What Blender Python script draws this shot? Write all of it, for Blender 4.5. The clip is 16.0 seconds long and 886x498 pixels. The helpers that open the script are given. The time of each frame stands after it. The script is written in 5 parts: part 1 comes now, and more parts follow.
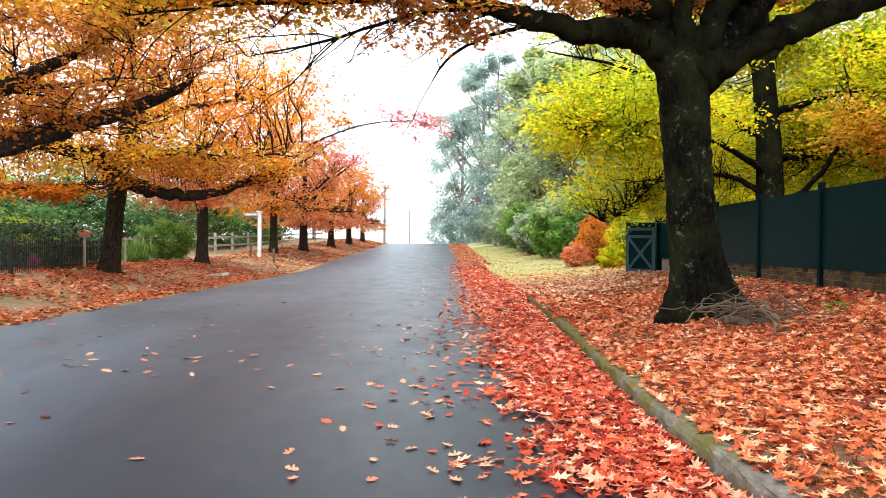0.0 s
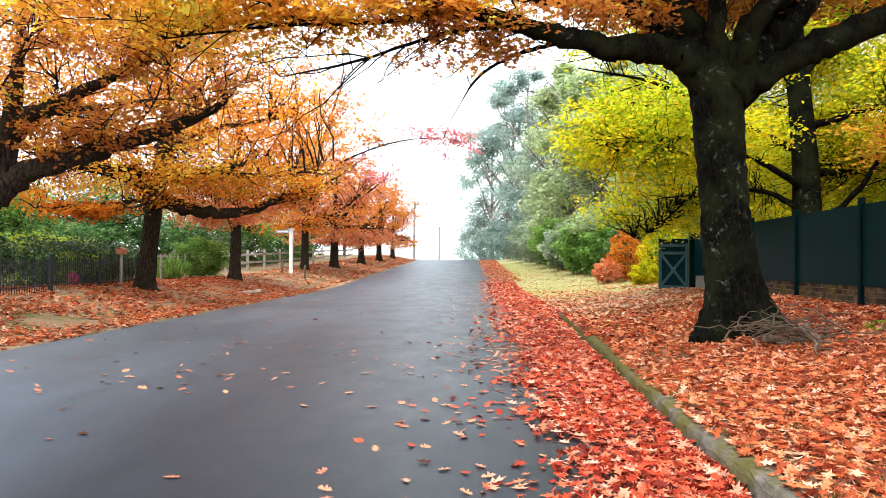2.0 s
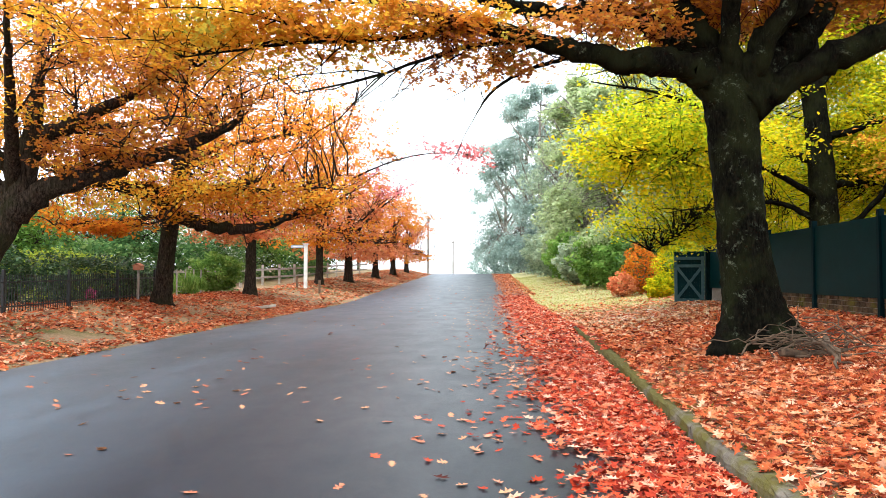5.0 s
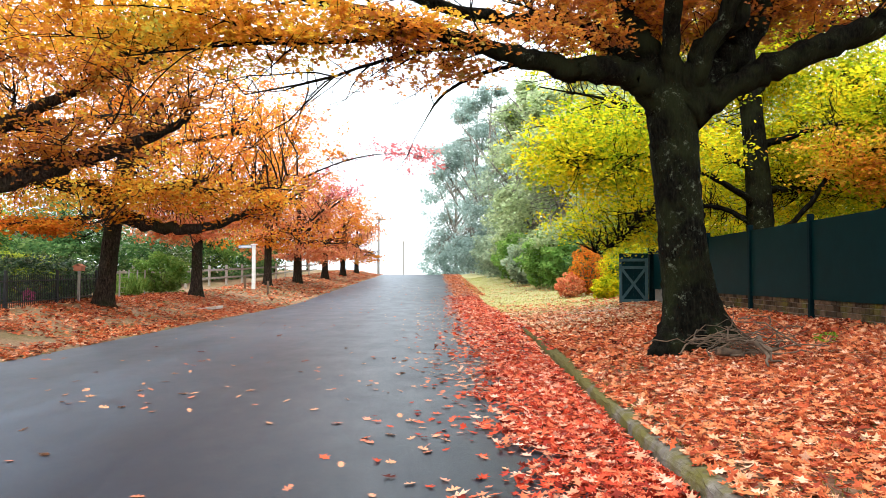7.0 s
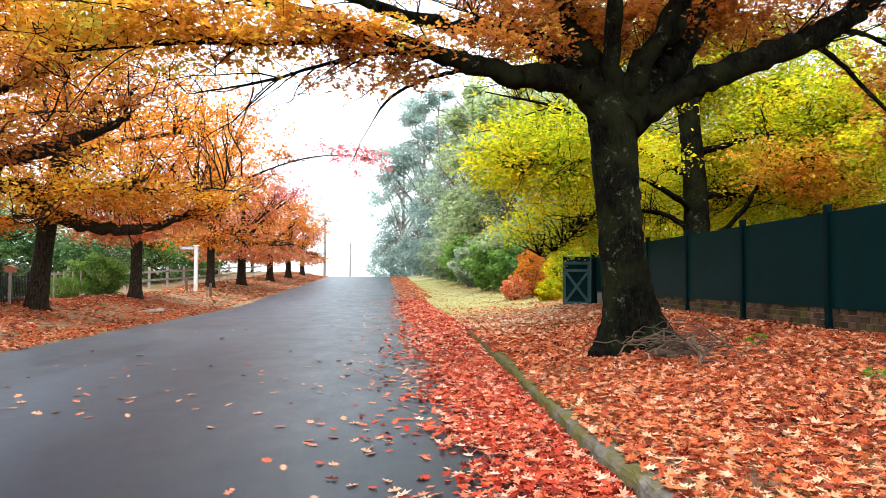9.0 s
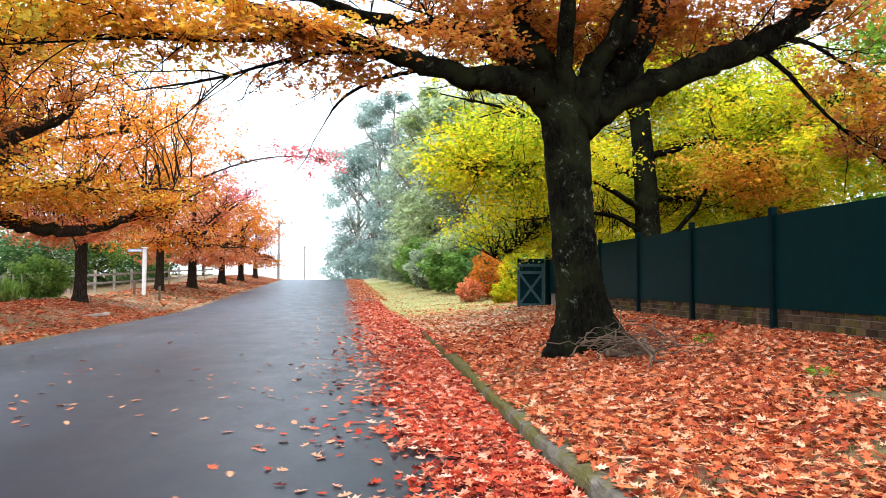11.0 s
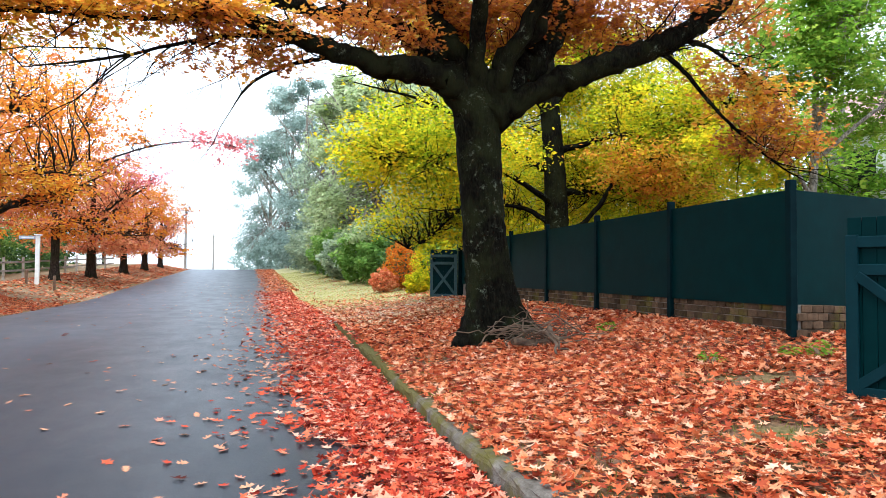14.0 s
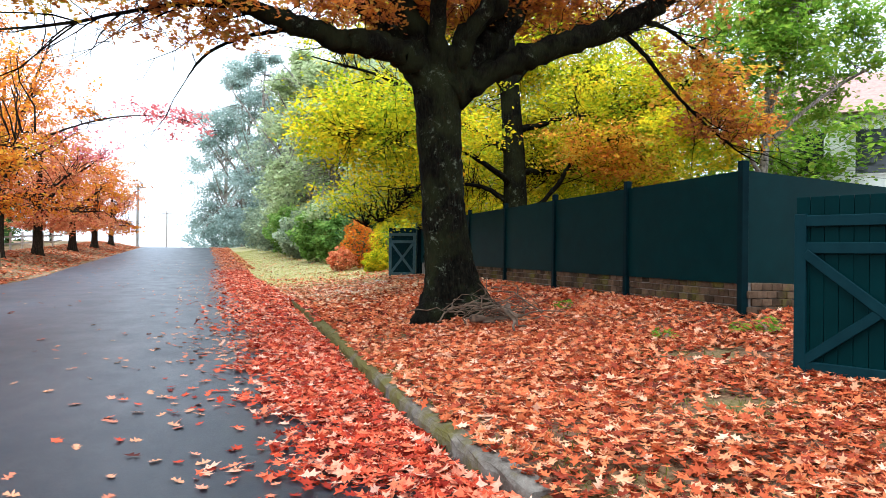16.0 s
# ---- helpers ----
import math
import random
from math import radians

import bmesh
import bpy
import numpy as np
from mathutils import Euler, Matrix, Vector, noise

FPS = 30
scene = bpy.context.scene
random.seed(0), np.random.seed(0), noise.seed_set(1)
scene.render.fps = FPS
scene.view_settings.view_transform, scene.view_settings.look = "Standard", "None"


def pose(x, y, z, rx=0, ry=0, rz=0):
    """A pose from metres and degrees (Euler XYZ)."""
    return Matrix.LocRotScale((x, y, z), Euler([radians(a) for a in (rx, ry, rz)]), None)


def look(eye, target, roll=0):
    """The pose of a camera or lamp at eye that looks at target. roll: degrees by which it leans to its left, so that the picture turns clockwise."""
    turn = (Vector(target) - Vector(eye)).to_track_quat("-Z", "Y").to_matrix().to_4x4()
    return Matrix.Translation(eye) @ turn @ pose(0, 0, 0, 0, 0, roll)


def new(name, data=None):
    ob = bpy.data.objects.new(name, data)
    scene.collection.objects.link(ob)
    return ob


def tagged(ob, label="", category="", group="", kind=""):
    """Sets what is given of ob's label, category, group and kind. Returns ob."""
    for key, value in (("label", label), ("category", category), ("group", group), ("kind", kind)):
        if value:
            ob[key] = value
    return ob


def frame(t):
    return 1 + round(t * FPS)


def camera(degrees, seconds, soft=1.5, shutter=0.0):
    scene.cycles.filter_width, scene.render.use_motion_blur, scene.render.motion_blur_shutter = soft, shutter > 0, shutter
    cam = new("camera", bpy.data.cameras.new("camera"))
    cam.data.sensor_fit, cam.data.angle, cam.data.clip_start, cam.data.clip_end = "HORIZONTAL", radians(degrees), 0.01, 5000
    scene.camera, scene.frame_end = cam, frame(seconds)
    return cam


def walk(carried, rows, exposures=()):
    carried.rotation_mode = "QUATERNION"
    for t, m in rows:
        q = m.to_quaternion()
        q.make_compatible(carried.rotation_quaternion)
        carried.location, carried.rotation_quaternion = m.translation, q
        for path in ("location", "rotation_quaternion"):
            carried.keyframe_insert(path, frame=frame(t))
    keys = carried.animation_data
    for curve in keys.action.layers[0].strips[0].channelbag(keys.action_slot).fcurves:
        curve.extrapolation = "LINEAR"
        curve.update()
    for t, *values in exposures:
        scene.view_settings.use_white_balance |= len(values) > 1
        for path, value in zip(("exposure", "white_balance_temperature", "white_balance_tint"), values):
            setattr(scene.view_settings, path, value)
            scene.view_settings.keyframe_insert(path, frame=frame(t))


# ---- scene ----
cam = camera(63.9, 16.0, soft=0.55)
walk(cam, [
    (0, look((0.001, 0.000, 1.455), (0.003, 10.000, 1.411), 0.561)),
    (0.5, look((-0.011, -0.004, 1.466), (-0.106, 9.996, 1.477), 0.517)),
    (1, look((-0.012, -0.001, 1.463), (-0.214, 9.996, 1.538), 0.511)),
    (1.5, look((-0.021, 0.006, 1.472), (-0.325, 10.000, 1.598), 0.448)),
    (2, look((-0.022, 0.016, 1.474), (-0.438, 10.006, 1.655), 0.488)),
    (2.5, look((-0.033, 0.019, 1.475), (-0.550, 10.003, 1.715), 0.470)),
    (3, look((-0.034, 0.024, 1.480), (-0.657, 10.000, 1.774), 0.413)),
    (3.5, look((-0.035, 0.024, 1.481), (-0.736, 9.994, 1.817), 0.372)),
    (4, look((-0.036, 0.022, 1.480), (-0.761, 9.989, 1.841), 0.313)),
    (4.5, look((-0.036, 0.016, 1.479), (-0.731, 9.985, 1.852), 0.248)),
    (5, look((-0.036, 0.005, 1.478), (-0.646, 9.979, 1.855), 0.187)),
    (5.5, look((-0.034, -0.011, 1.480), (-0.503, 9.971, 1.858), 0.142)),
    (6, look((-0.029, -0.047, 1.487), (-0.329, 9.941, 1.866), 0.075)),
    (6.5, look((-0.023, -0.081, 1.494), (-0.130, 9.911, 1.877), 0.166)),
    (7, look((-0.019, -0.120, 1.502), (0.067, 9.872, 1.888), 0.239)),
    (7.5, look((-0.011, -0.148, 1.499), (0.269, 9.840, 1.894), 0.250)),
    (8, look((-0.006, -0.176, 1.502), (0.462, 9.805, 1.908), 0.293)),
    (8.5, look((0.006, -0.197, 1.510), (0.649, 9.774, 1.920), 0.343)),
    (9, look((0.008, -0.207, 1.512), (0.834, 9.750, 1.933), 0.353)),
    (9.5, look((0.013, -0.203, 1.511), (1.007, 9.738, 1.943), 0.342)),
    (10, look((0.023, -0.186, 1.506), (1.166, 9.739, 1.950), 0.307)),
    (10.5, look((0.035, -0.164, 1.501), (1.323, 9.743, 1.954), 0.264)),
    (11, look((0.044, -0.146, 1.496), (1.487, 9.739, 1.958), 0.228)),
    (11.5, look((0.047, -0.140, 1.493), (1.669, 9.717, 1.962), 0.217)),
    (12, look((0.046, -0.146, 1.491), (1.864, 9.676, 1.966), 0.228)),
    (12.5, look((0.061, -0.147, 1.491), (2.077, 9.637, 1.959), 0.225)),
    (13, look((0.073, -0.158, 1.487), (2.293, 9.583, 1.931), 0.276)),
    (13.5, look((0.082, -0.176, 1.489), (2.506, 9.518, 1.887), 0.341)),
    (14, look((0.094, -0.179, 1.482), (2.711, 9.466, 1.821), 0.451)),
    (14.5, look((0.097, -0.186, 1.471), (2.886, 9.413, 1.747), 0.545)),
    (15, look((0.106, -0.184, 1.468), (3.039, 9.373, 1.669), 0.642)),
    (15.5, look((0.094, -0.164, 1.460), (3.169, 9.351, 1.587), 0.703)),
    (16, look((0.090, -0.155, 1.451), (3.270, 9.326, 1.507), 0.723)),
], exposures=[(0, 1.45, 6150, 4), (6, 1.43, 6150, 4), (9, 1.37, 6050, 4), (12, 1.32, 5750, 5), (16, 1.28, 5650, 5)])

# ---- light: a bright overcast sky with a weak, wide sun ----
world = bpy.data.worlds.new("overcast_sky")
scene.world = world
world.use_nodes = True
wn = world.node_tree
wn.nodes.clear()
w_out = wn.nodes.new("ShaderNodeOutputWorld")
w_bg = wn.nodes.new("ShaderNodeBackground")
w_sky = wn.nodes.new("ShaderNodeTexSky")
w_sat = wn.nodes.new("ShaderNodeHueSaturation")
w_sky.sky_type = "NISHITA"
w_sky.sun_disc = False
w_sky.sun_elevation = radians(70)
w_sky.sun_rotation = radians(209)
w_sky.air_density = 1.0
w_sky.dust_density = 2.0
w_sky.ozone_density = 1.0
w_sat.inputs["Saturation"].default_value = 0.22
w_bg.inputs["Strength"].default_value = 0.15
wn.links.new(w_sky.outputs[0], w_sat.inputs["Color"])
w_veil = wn.nodes.new("ShaderNodeMix")
w_veil.data_type = "RGBA"
w_veil.inputs[0].default_value = 0.75
w_veil.inputs[7].default_value = (7.6, 7.8, 8.2, 1)
wn.links.new(w_sat.outputs[0], w_veil.inputs[6])
wn.links.new(w_veil.outputs[2], w_bg.inputs["Color"])
wn.links.new(w_bg.outputs[0], w_out.inputs["Surface"])

sun = new("sun", bpy.data.lights.new("sun", "SUN"))
sun.data.energy = 1.5
sun.data.angle = radians(50)
sun.data.color = (1.0, 0.97, 0.92)
sun.matrix_world = look((-16, -14, 92), (0, 12, 0))

rng = np.random.default_rng(7)


# ---- materials ----
def material(name, rough=0.8, metal=0.0, spec=0.5):
    m = bpy.data.materials.new(name)
    m.use_nodes = True
    nt = m.node_tree
    b = nt.nodes["Principled BSDF"]
    b.inputs["Roughness"].default_value = rough
    b.inputs["Metallic"].default_value = metal
    b.inputs["Specular IOR Level"].default_value = spec
    return m, nt, b


def ramp(nt, source, stops):
    r = nt.nodes.new("ShaderNodeValToRGB")
    e = r.color_ramp.elements
    while len(e) < len(stops):
        e.new(0.5)
    for k, (p, c) in enumerate(stops):
        e[k].position = p
        e[k].color = (*c, 1)
    nt.links.new(source, r.inputs[0])
    return r.outputs[0]


def coords(nt, which="Object", scale=(1, 1, 1)):
    c = nt.nodes.new("ShaderNodeTexCoord")
    m = nt.nodes.new("ShaderNodeMapping")
    m.inputs["Scale"].default_value = scale
    nt.links.new(c.outputs[which], m.inputs["Vector"])
    return m.outputs[0]


def noise_tex(nt, vector, scale, detail=5, rough=0.6):
    n = nt.nodes.new("ShaderNodeTexNoise")
    n.inputs["Scale"].default_value = scale
    n.inputs["Detail"].default_value = detail
    n.inputs["Roughness"].default_value = rough
    nt.links.new(vector, n.inputs["Vector"])
    return n.outputs["Fac"]


def mix_rgb(nt, fac, a, b, mode="MIX"):
    m = nt.nodes.new("ShaderNodeMix")
    m.data_type = "RGBA"
    m.blend_type = mode
    for sock, val in ((m.inputs[0], fac), (m.inputs[6], a), (m.inputs[7], b)):
        if hasattr(val, "is_linked"):
            nt.links.new(val, sock)
        elif isinstance(val, (int, float)):
            sock.default_value = val
        else:
            sock.default_value = (*val, 1)
    return m.outputs[2]


def bump(nt, b, height, strength=0.4, dist=0.02):
    n = nt.nodes.new("ShaderNodeBump")
    n.inputs["Strength"].default_value = strength
    n.inputs["Distance"].default_value = dist
    nt.links.new(height, n.inputs["Height"])
    nt.links.new(n.outputs[0], b.inputs["Normal"])


def leaf_material(name, stops, translucent=0.68, rough=0.65, spec=0.08, patch=0.35):
    """Leaves: each one takes a colour of its own from the ramp, shifted by slow patches in the crown."""
    m, nt, b = material(name, rough, 0, spec)
    geo = nt.nodes.new("ShaderNodeNewGeometry")
    v = coords(nt)
    n = noise_tex(nt, v, 0.55, 2)
    mm = nt.nodes.new("ShaderNodeMath")
    mm.operation = "MULTIPLY_ADD"
    nt.links.new(geo.outputs["Random Per Island"], mm.inputs[0])
    mm.inputs[1].default_value = 1 - patch
    m2 = nt.nodes.new("ShaderNodeMath")
    m2.operation = "MULTIPLY_ADD"
    nt.links.new(n, m2.inputs[0])
    m2.inputs[1].default_value = patch * 2.6
    m2.inputs[2].default_value = -patch * 0.8
    nt.links.new(m2.outputs[0], mm.inputs[2])
    c = ramp(nt, mm.outputs[0], stops)
    fine = noise_tex(nt, v, 38, 2)
    c = mix_rgb(nt, 0.35, c, ramp(nt, fine, [(0.3, (0.45, 0.42, 0.4)), (0.7, (1.25, 1.25, 1.25))]), "MULTIPLY")
    nt.links.new(c, b.inputs["Base Color"])
    t = nt.nodes.new("ShaderNodeBsdfTranslucent")
    nt.links.new(c, t.inputs["Color"])
    mx = nt.nodes.new("ShaderNodeMixShader")
    mx.inputs[0].default_value = translucent
    nt.links.new(b.outputs[0], mx.inputs[1])
    nt.links.new(t.outputs[0], mx.inputs[2])
    nt.links.new(mx.outputs[0], nt.nodes["Material Output"].inputs["Surface"])
    return m


def bark_material(name, dark, light, lichen=0.0):
    """Furrowed bark, with moss in slow patches and small crusts of lichen."""
    m, nt, b = material(name, 0.95, 0, 0.03)
    v = coords(nt, "Object", (9, 9, 2.2))
    v1 = coords(nt)
    n = noise_tex(nt, v, 2.0, 8, 0.7)
    plates = noise_tex(nt, coords(nt, "Object", (22, 22, 7)), 1.6, 4, 0.6)
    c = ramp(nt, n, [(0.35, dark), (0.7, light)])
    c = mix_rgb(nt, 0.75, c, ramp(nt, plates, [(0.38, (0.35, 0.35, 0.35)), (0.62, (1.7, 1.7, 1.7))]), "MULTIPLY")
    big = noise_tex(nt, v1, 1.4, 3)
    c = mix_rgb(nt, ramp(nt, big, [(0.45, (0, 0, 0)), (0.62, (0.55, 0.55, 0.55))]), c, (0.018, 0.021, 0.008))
    if lichen:
        s = noise_tex(nt, v1, 7.5, 9, 0.85)
        where = noise_tex(nt, v1, 1.9, 2)
        spots = mix_rgb(nt, 1.0, ramp(nt, s, [(0.56, (0, 0, 0)), (0.63, (0.8, 0.8, 0.8))]), ramp(nt, where, [(0.48, (0, 0, 0)), (0.64, (lichen, lichen, lichen))]), "MULTIPLY")
        c = mix_rgb(nt, spots, c, (0.15, 0.165, 0.115))
    nt.links.new(c, b.inputs["Base Color"])
    bump(nt, b, n, 0.9, 0.03)
    return m


def plain_material(name, c1, c2, scale=6.0, rough=0.8, metal=0.0, bump_by=0.2, spec=0.4):
    m, nt, b = material(name, rough, metal, spec)
    v = coords(nt)
    n = noise_tex(nt, v, scale, 6, 0.65)
    nt.links.new(ramp(nt, n, [(0.3, c1), (0.72, c2)]), b.inputs["Base Color"])
    if bump_by:
        bump(nt, b, noise_tex(nt, v, scale * 9, 4), bump_by, 0.01)
    return m


def piece_material(name, c1, c2, rough=0.9, moss=0.0, damp_side=0.0):
    m, nt, b = material(name, rough, 0, 0.1)
    oi = nt.nodes.new("ShaderNodeObjectInfo")
    v = coords(nt)
    n = noise_tex(nt, v, 9, 6, 0.7)
    c = ramp(nt, oi.outputs["Random"], [(0.0, c1), (1.0, c2)])
    c = mix_rgb(nt, 0.6, c, ramp(nt, n, [(0.3, (0.55, 0.52, 0.5)), (0.75, (1.3, 1.3, 1.3))]), "MULTIPLY")
    if moss:
        geo = nt.nodes.new("ShaderNodeNewGeometry")
        vw = nt.nodes.new("ShaderNodeMapping")
        nt.links.new(geo.outputs["Position"], vw.inputs["Vector"])
        mn = noise_tex(nt, vw.outputs[0], 1.5, 6, 0.7)
        st = noise_tex(nt, vw.outputs[0], 5.0, 6, 0.75)
        c = mix_rgb(nt, 0.85, c, ramp(nt, st, [(0.32, (0.38, 0.35, 0.3)), (0.5, (0.85, 0.83, 0.8)), (0.7, (1.35, 1.32, 1.28))]), "MULTIPLY")
        along = nt.nodes.new("ShaderNodeSeparateXYZ")
        nt.links.new(geo.outputs["Position"], along.inputs[0])
        damp = nt.nodes.new("ShaderNodeMapRange")
        damp.inputs[1].default_value = 4.2
        damp.inputs[2].default_value = 8.0
        damp.inputs[4].default_value = damp_side
        nt.links.new(along.outputs[1], damp.inputs[0])
        grown = nt.nodes.new("ShaderNodeMath")
        nt.links.new(mn, grown.inputs[0])
        nt.links.new(damp.outputs[0], grown.inputs[1])
        mn = grown.outputs[0]
        c = mix_rgb(nt, ramp(nt, mn, [(0.56 - moss * 0.1, (0, 0, 0)), (0.70 - moss * 0.1, (0.85, 0.85, 0.85))]), c, (0.088, 0.076, 0.012))
    nt.links.new(c, b.inputs["Base Color"])
    bump(nt, b, noise_tex(nt, v, 45, 5), 0.8, 0.015)
    return m


def asphalt_material():
    """Worn asphalt, its brightness across x put into the colour: pale on the left, dark by the leaf bed."""
    m, nt, b = material("asphalt", 0.5, 0, 0.24)
    v = coords(nt)
    fine = noise_tex(nt, v, 160, 4, 0.7)
    grit = noise_tex(nt, v, 45, 5, 0.8)
    big = noise_tex(nt, coords(nt, "Object", (1, 0.18, 1)), 0.7, 4)
    blot = noise_tex(nt, coords(nt, "Object", (1, 0.5, 1)), 1.3, 6, 0.7)
    c = ramp(nt, fine, [(0.3, (0.012, 0.0158, 0.0230)), (0.75, (0.033, 0.0435, 0.0610))])
    c = mix_rgb(nt, 0.55, c, ramp(nt, grit, [(0.32, (0.55, 0.55, 0.55)), (0.68, (1.4, 1.4, 1.4))]), "MULTIPLY")
    c = mix_rgb(nt, 0.8, c, ramp(nt, big, [(0.3, (0.62, 0.62, 0.63)), (0.7, (1.25, 1.25, 1.24))]), "MULTIPLY")
    c = mix_rgb(nt, 0.6, c, ramp(nt, blot, [(0.36, (0.78, 0.78, 0.79)), (0.6, (1.12, 1.12, 1.12))]), "MULTIPLY")
    pos = nt.nodes.new("ShaderNodeSeparateXYZ")
    nt.links.new(v, pos.inputs[0])
    lane = nt.nodes.new("ShaderNodeMath")
    lane.operation = "MULTIPLY_ADD"
    nt.links.new(big, lane.inputs[0])
    lane.inputs[1].default_value = 2.2
    nt.links.new(pos.outputs[0], lane.inputs[2])
    span = nt.nodes.new("ShaderNodeMapRange")
    span.inputs[1].default_value = -4.6
    span.inputs[2].default_value = 0.2
    nt.links.new(lane.outputs[0], span.inputs[0])
    lane_tone = ramp(nt, span.outputs[0], [(0.0, (2.7, 2.55, 2.35)), (0.3, (2.3, 2.2, 2.05)), (0.68, (0.6, 0.62, 0.68)), (1.0, (0.32, 0.335, 0.38))])
    c = mix_rgb(nt, 1.0, c, lane_tone, "MULTIPLY")
    nt.links.new(c, b.inputs["Base Color"])
    rr = ramp(nt, blot, [(0.3, (0.38, 0.38, 0.38)), (0.7, (0.50, 0.50, 0.50))])
    nt.links.new(rr, b.inputs["Roughness"])
    bump(nt, b, grit, 0.35, 0.006)
    return m


def ground_material():
    """Worn lawn and bare soil, under a thin mat of trodden leaf litter."""
    m, nt, b = material("verge_soil_and_grass", 0.95, 0, 0.2)
    v = coords(nt)
    n = noise_tex(nt, v, 0.55, 5)
    fine = noise_tex(nt, v, 22, 6, 0.7)
    grass = ramp(nt, fine, [(0.3, (0.045, 0.050, 0.012)), (0.5, (0.11, 0.105, 0.028)), (0.75, (0.21, 0.165, 0.07))])
    soil = ramp(nt, fine, [(0.3, (0.045, 0.022, 0.013)), (0.7, (0.20, 0.105, 0.06))])
    sand = ramp(nt, fine, [(0.3, (0.15, 0.09, 0.05)), (0.7, (0.36, 0.25, 0.15))])
    pos = nt.nodes.new("ShaderNodeSeparateXYZ")
    nt.links.new(v, pos.inputs[0])
    west = nt.nodes.new("ShaderNodeMath")
    west.operation = "LESS_THAN"
    west.inputs[1].default_value = -4.0
    nt.links.new(pos.outputs[0], west.inputs[0])
    soil = mix_rgb(nt, west.outputs[0], soil, sand)
    c = mix_rgb(nt, ramp(nt, n, [(0.34, (0, 0, 0)), (0.52, (1, 1, 1))]), grass, soil)
    lawn = nt.nodes.new("ShaderNodeMapRange")
    lawn.inputs[1].default_value = 24.0
    lawn.inputs[2].default_value = 30.0
    nt.links.new(pos.outputs[1], lawn.inputs[0])
    east = nt.nodes.new("ShaderNodeMath")
    east.operation = "SUBTRACT"
    nt.links.new(lawn.outputs[0], east.inputs[0])
    nt.links.new(west.outputs[0], east.inputs[1])
    east.use_clamp = True
    c = mix_rgb(nt, east.outputs[0], c, ramp(nt, fine, [(0.3, (0.20, 0.19, 0.07)), (0.7, (0.42, 0.36, 0.18))]))
    nt.links.new(c, b.inputs["Base Color"])
    bump(nt, b, fine, 0.7, 0.03)
    return m


ASPHALT = asphalt_material()
GROUND = ground_material()
KERB = piece_material("kerb_concrete", (0.125, 0.112, 0.098), (0.18, 0.162, 0.142), 0.9, moss=0.35, damp_side=0.21)
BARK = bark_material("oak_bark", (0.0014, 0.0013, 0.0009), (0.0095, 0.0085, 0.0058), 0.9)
BARK_LEFT = bark_material("brown_bark", (0.010, 0.0075, 0.006), (0.058, 0.043, 0.033))
BARK_PALE = bark_material("pale_gum_bark", (0.16, 0.14, 0.12), (0.42, 0.38, 0.33))
FENCE_GREEN = plain_material("dark_green_fence_paint", (0.0005, 0.0100, 0.0108), (0.0011, 0.0150, 0.0160), 3, 0.5, 0, 0.08, 0.03)
WORN_GATE = plain_material("faded_blue_green_gate_paint", (0.020, 0.050, 0.062), (0.050, 0.095, 0.110), 5, 0.6, 0, 0.15, 0.2)
POST_GREEN = plain_material("dark_green_post_paint", (0.0008, 0.006, 0.008), (0.002, 0.011, 0.013), 5, 0.6, 0, 0.1, 0.03)
GATE_GREEN = plain_material("weathered_green_gate_paint", (0.0010, 0.012, 0.016), (0.003, 0.021, 0.026), 4, 0.6, 0, 0.15, 0.06)
BLOCK = piece_material("wall_block", (0.034, 0.022, 0.013), (0.125, 0.080, 0.050), 0.95, moss=0.3)
MORTAR = plain_material("mortar", (0.09, 0.078, 0.066), (0.19, 0.165, 0.14), 12, 0.95)
WHITE_PAINT = plain_material("white_paint", (0.62, 0.62, 0.60), (0.82, 0.82, 0.80), 4, 0.6)
IRON = plain_material("black_iron", (0.012, 0.013, 0.014), (0.03, 0.03, 0.032), 8, 0.45, 0.3)
GREY_WOOD = plain_material("grey_weathered_wood", (0.22, 0.20, 0.18), (0.42, 0.39, 0.35), 7, 0.9)
BROWN_WOOD = plain_material("brown_wood", (0.09, 0.055, 0.035), (0.20, 0.13, 0.085), 7, 0.9)
DEADWOOD = plain_material("dead_wood", (0.026, 0.016, 0.009), (0.15, 0.095, 0.058), 9, 0.9)
PALE_CONCRETE = plain_material("pale_concrete", (0.30, 0.27, 0.235), (0.50, 0.455, 0.40), 5, 0.95)

RED_FALLEN = leaf_material("fallen_red_leaves", [(0.0, (0.05, 0.012, 0.008)), (0.14, (0.26, 0.024, 0.014)), (0.42, (0.54, 0.068, 0.028)), (0.68, (0.65, 0.16, 0.075)), (0.88, (0.70, 0.30, 0.19)), (1.0, (0.74, 0.46, 0.34))], 0.25, 0.6, 0.08, 0.04)
ORANGE_FALLEN = leaf_material("fallen_orange_leaves", [(0.0, (0.045, 0.015, 0.010)), (0.14, (0.23, 0.036, 0.017)), (0.4, (0.52, 0.105, 0.036)), (0.66, (0.61, 0.20, 0.075)), (0.88, (0.68, 0.33, 0.18)), (1.0, (0.74, 0.48, 0.34))], 0.25, 0.6, 0.08, 0.06)
ROAD_LEAF = leaf_material("loose_road_leaves", [(0.0, (0.34, 0.05, 0.03)), (0.5, (0.52, 0.20, 0.10)), (1.0, (0.60, 0.42, 0.28))], 0.1, 0.6, 0.3, 0.0)
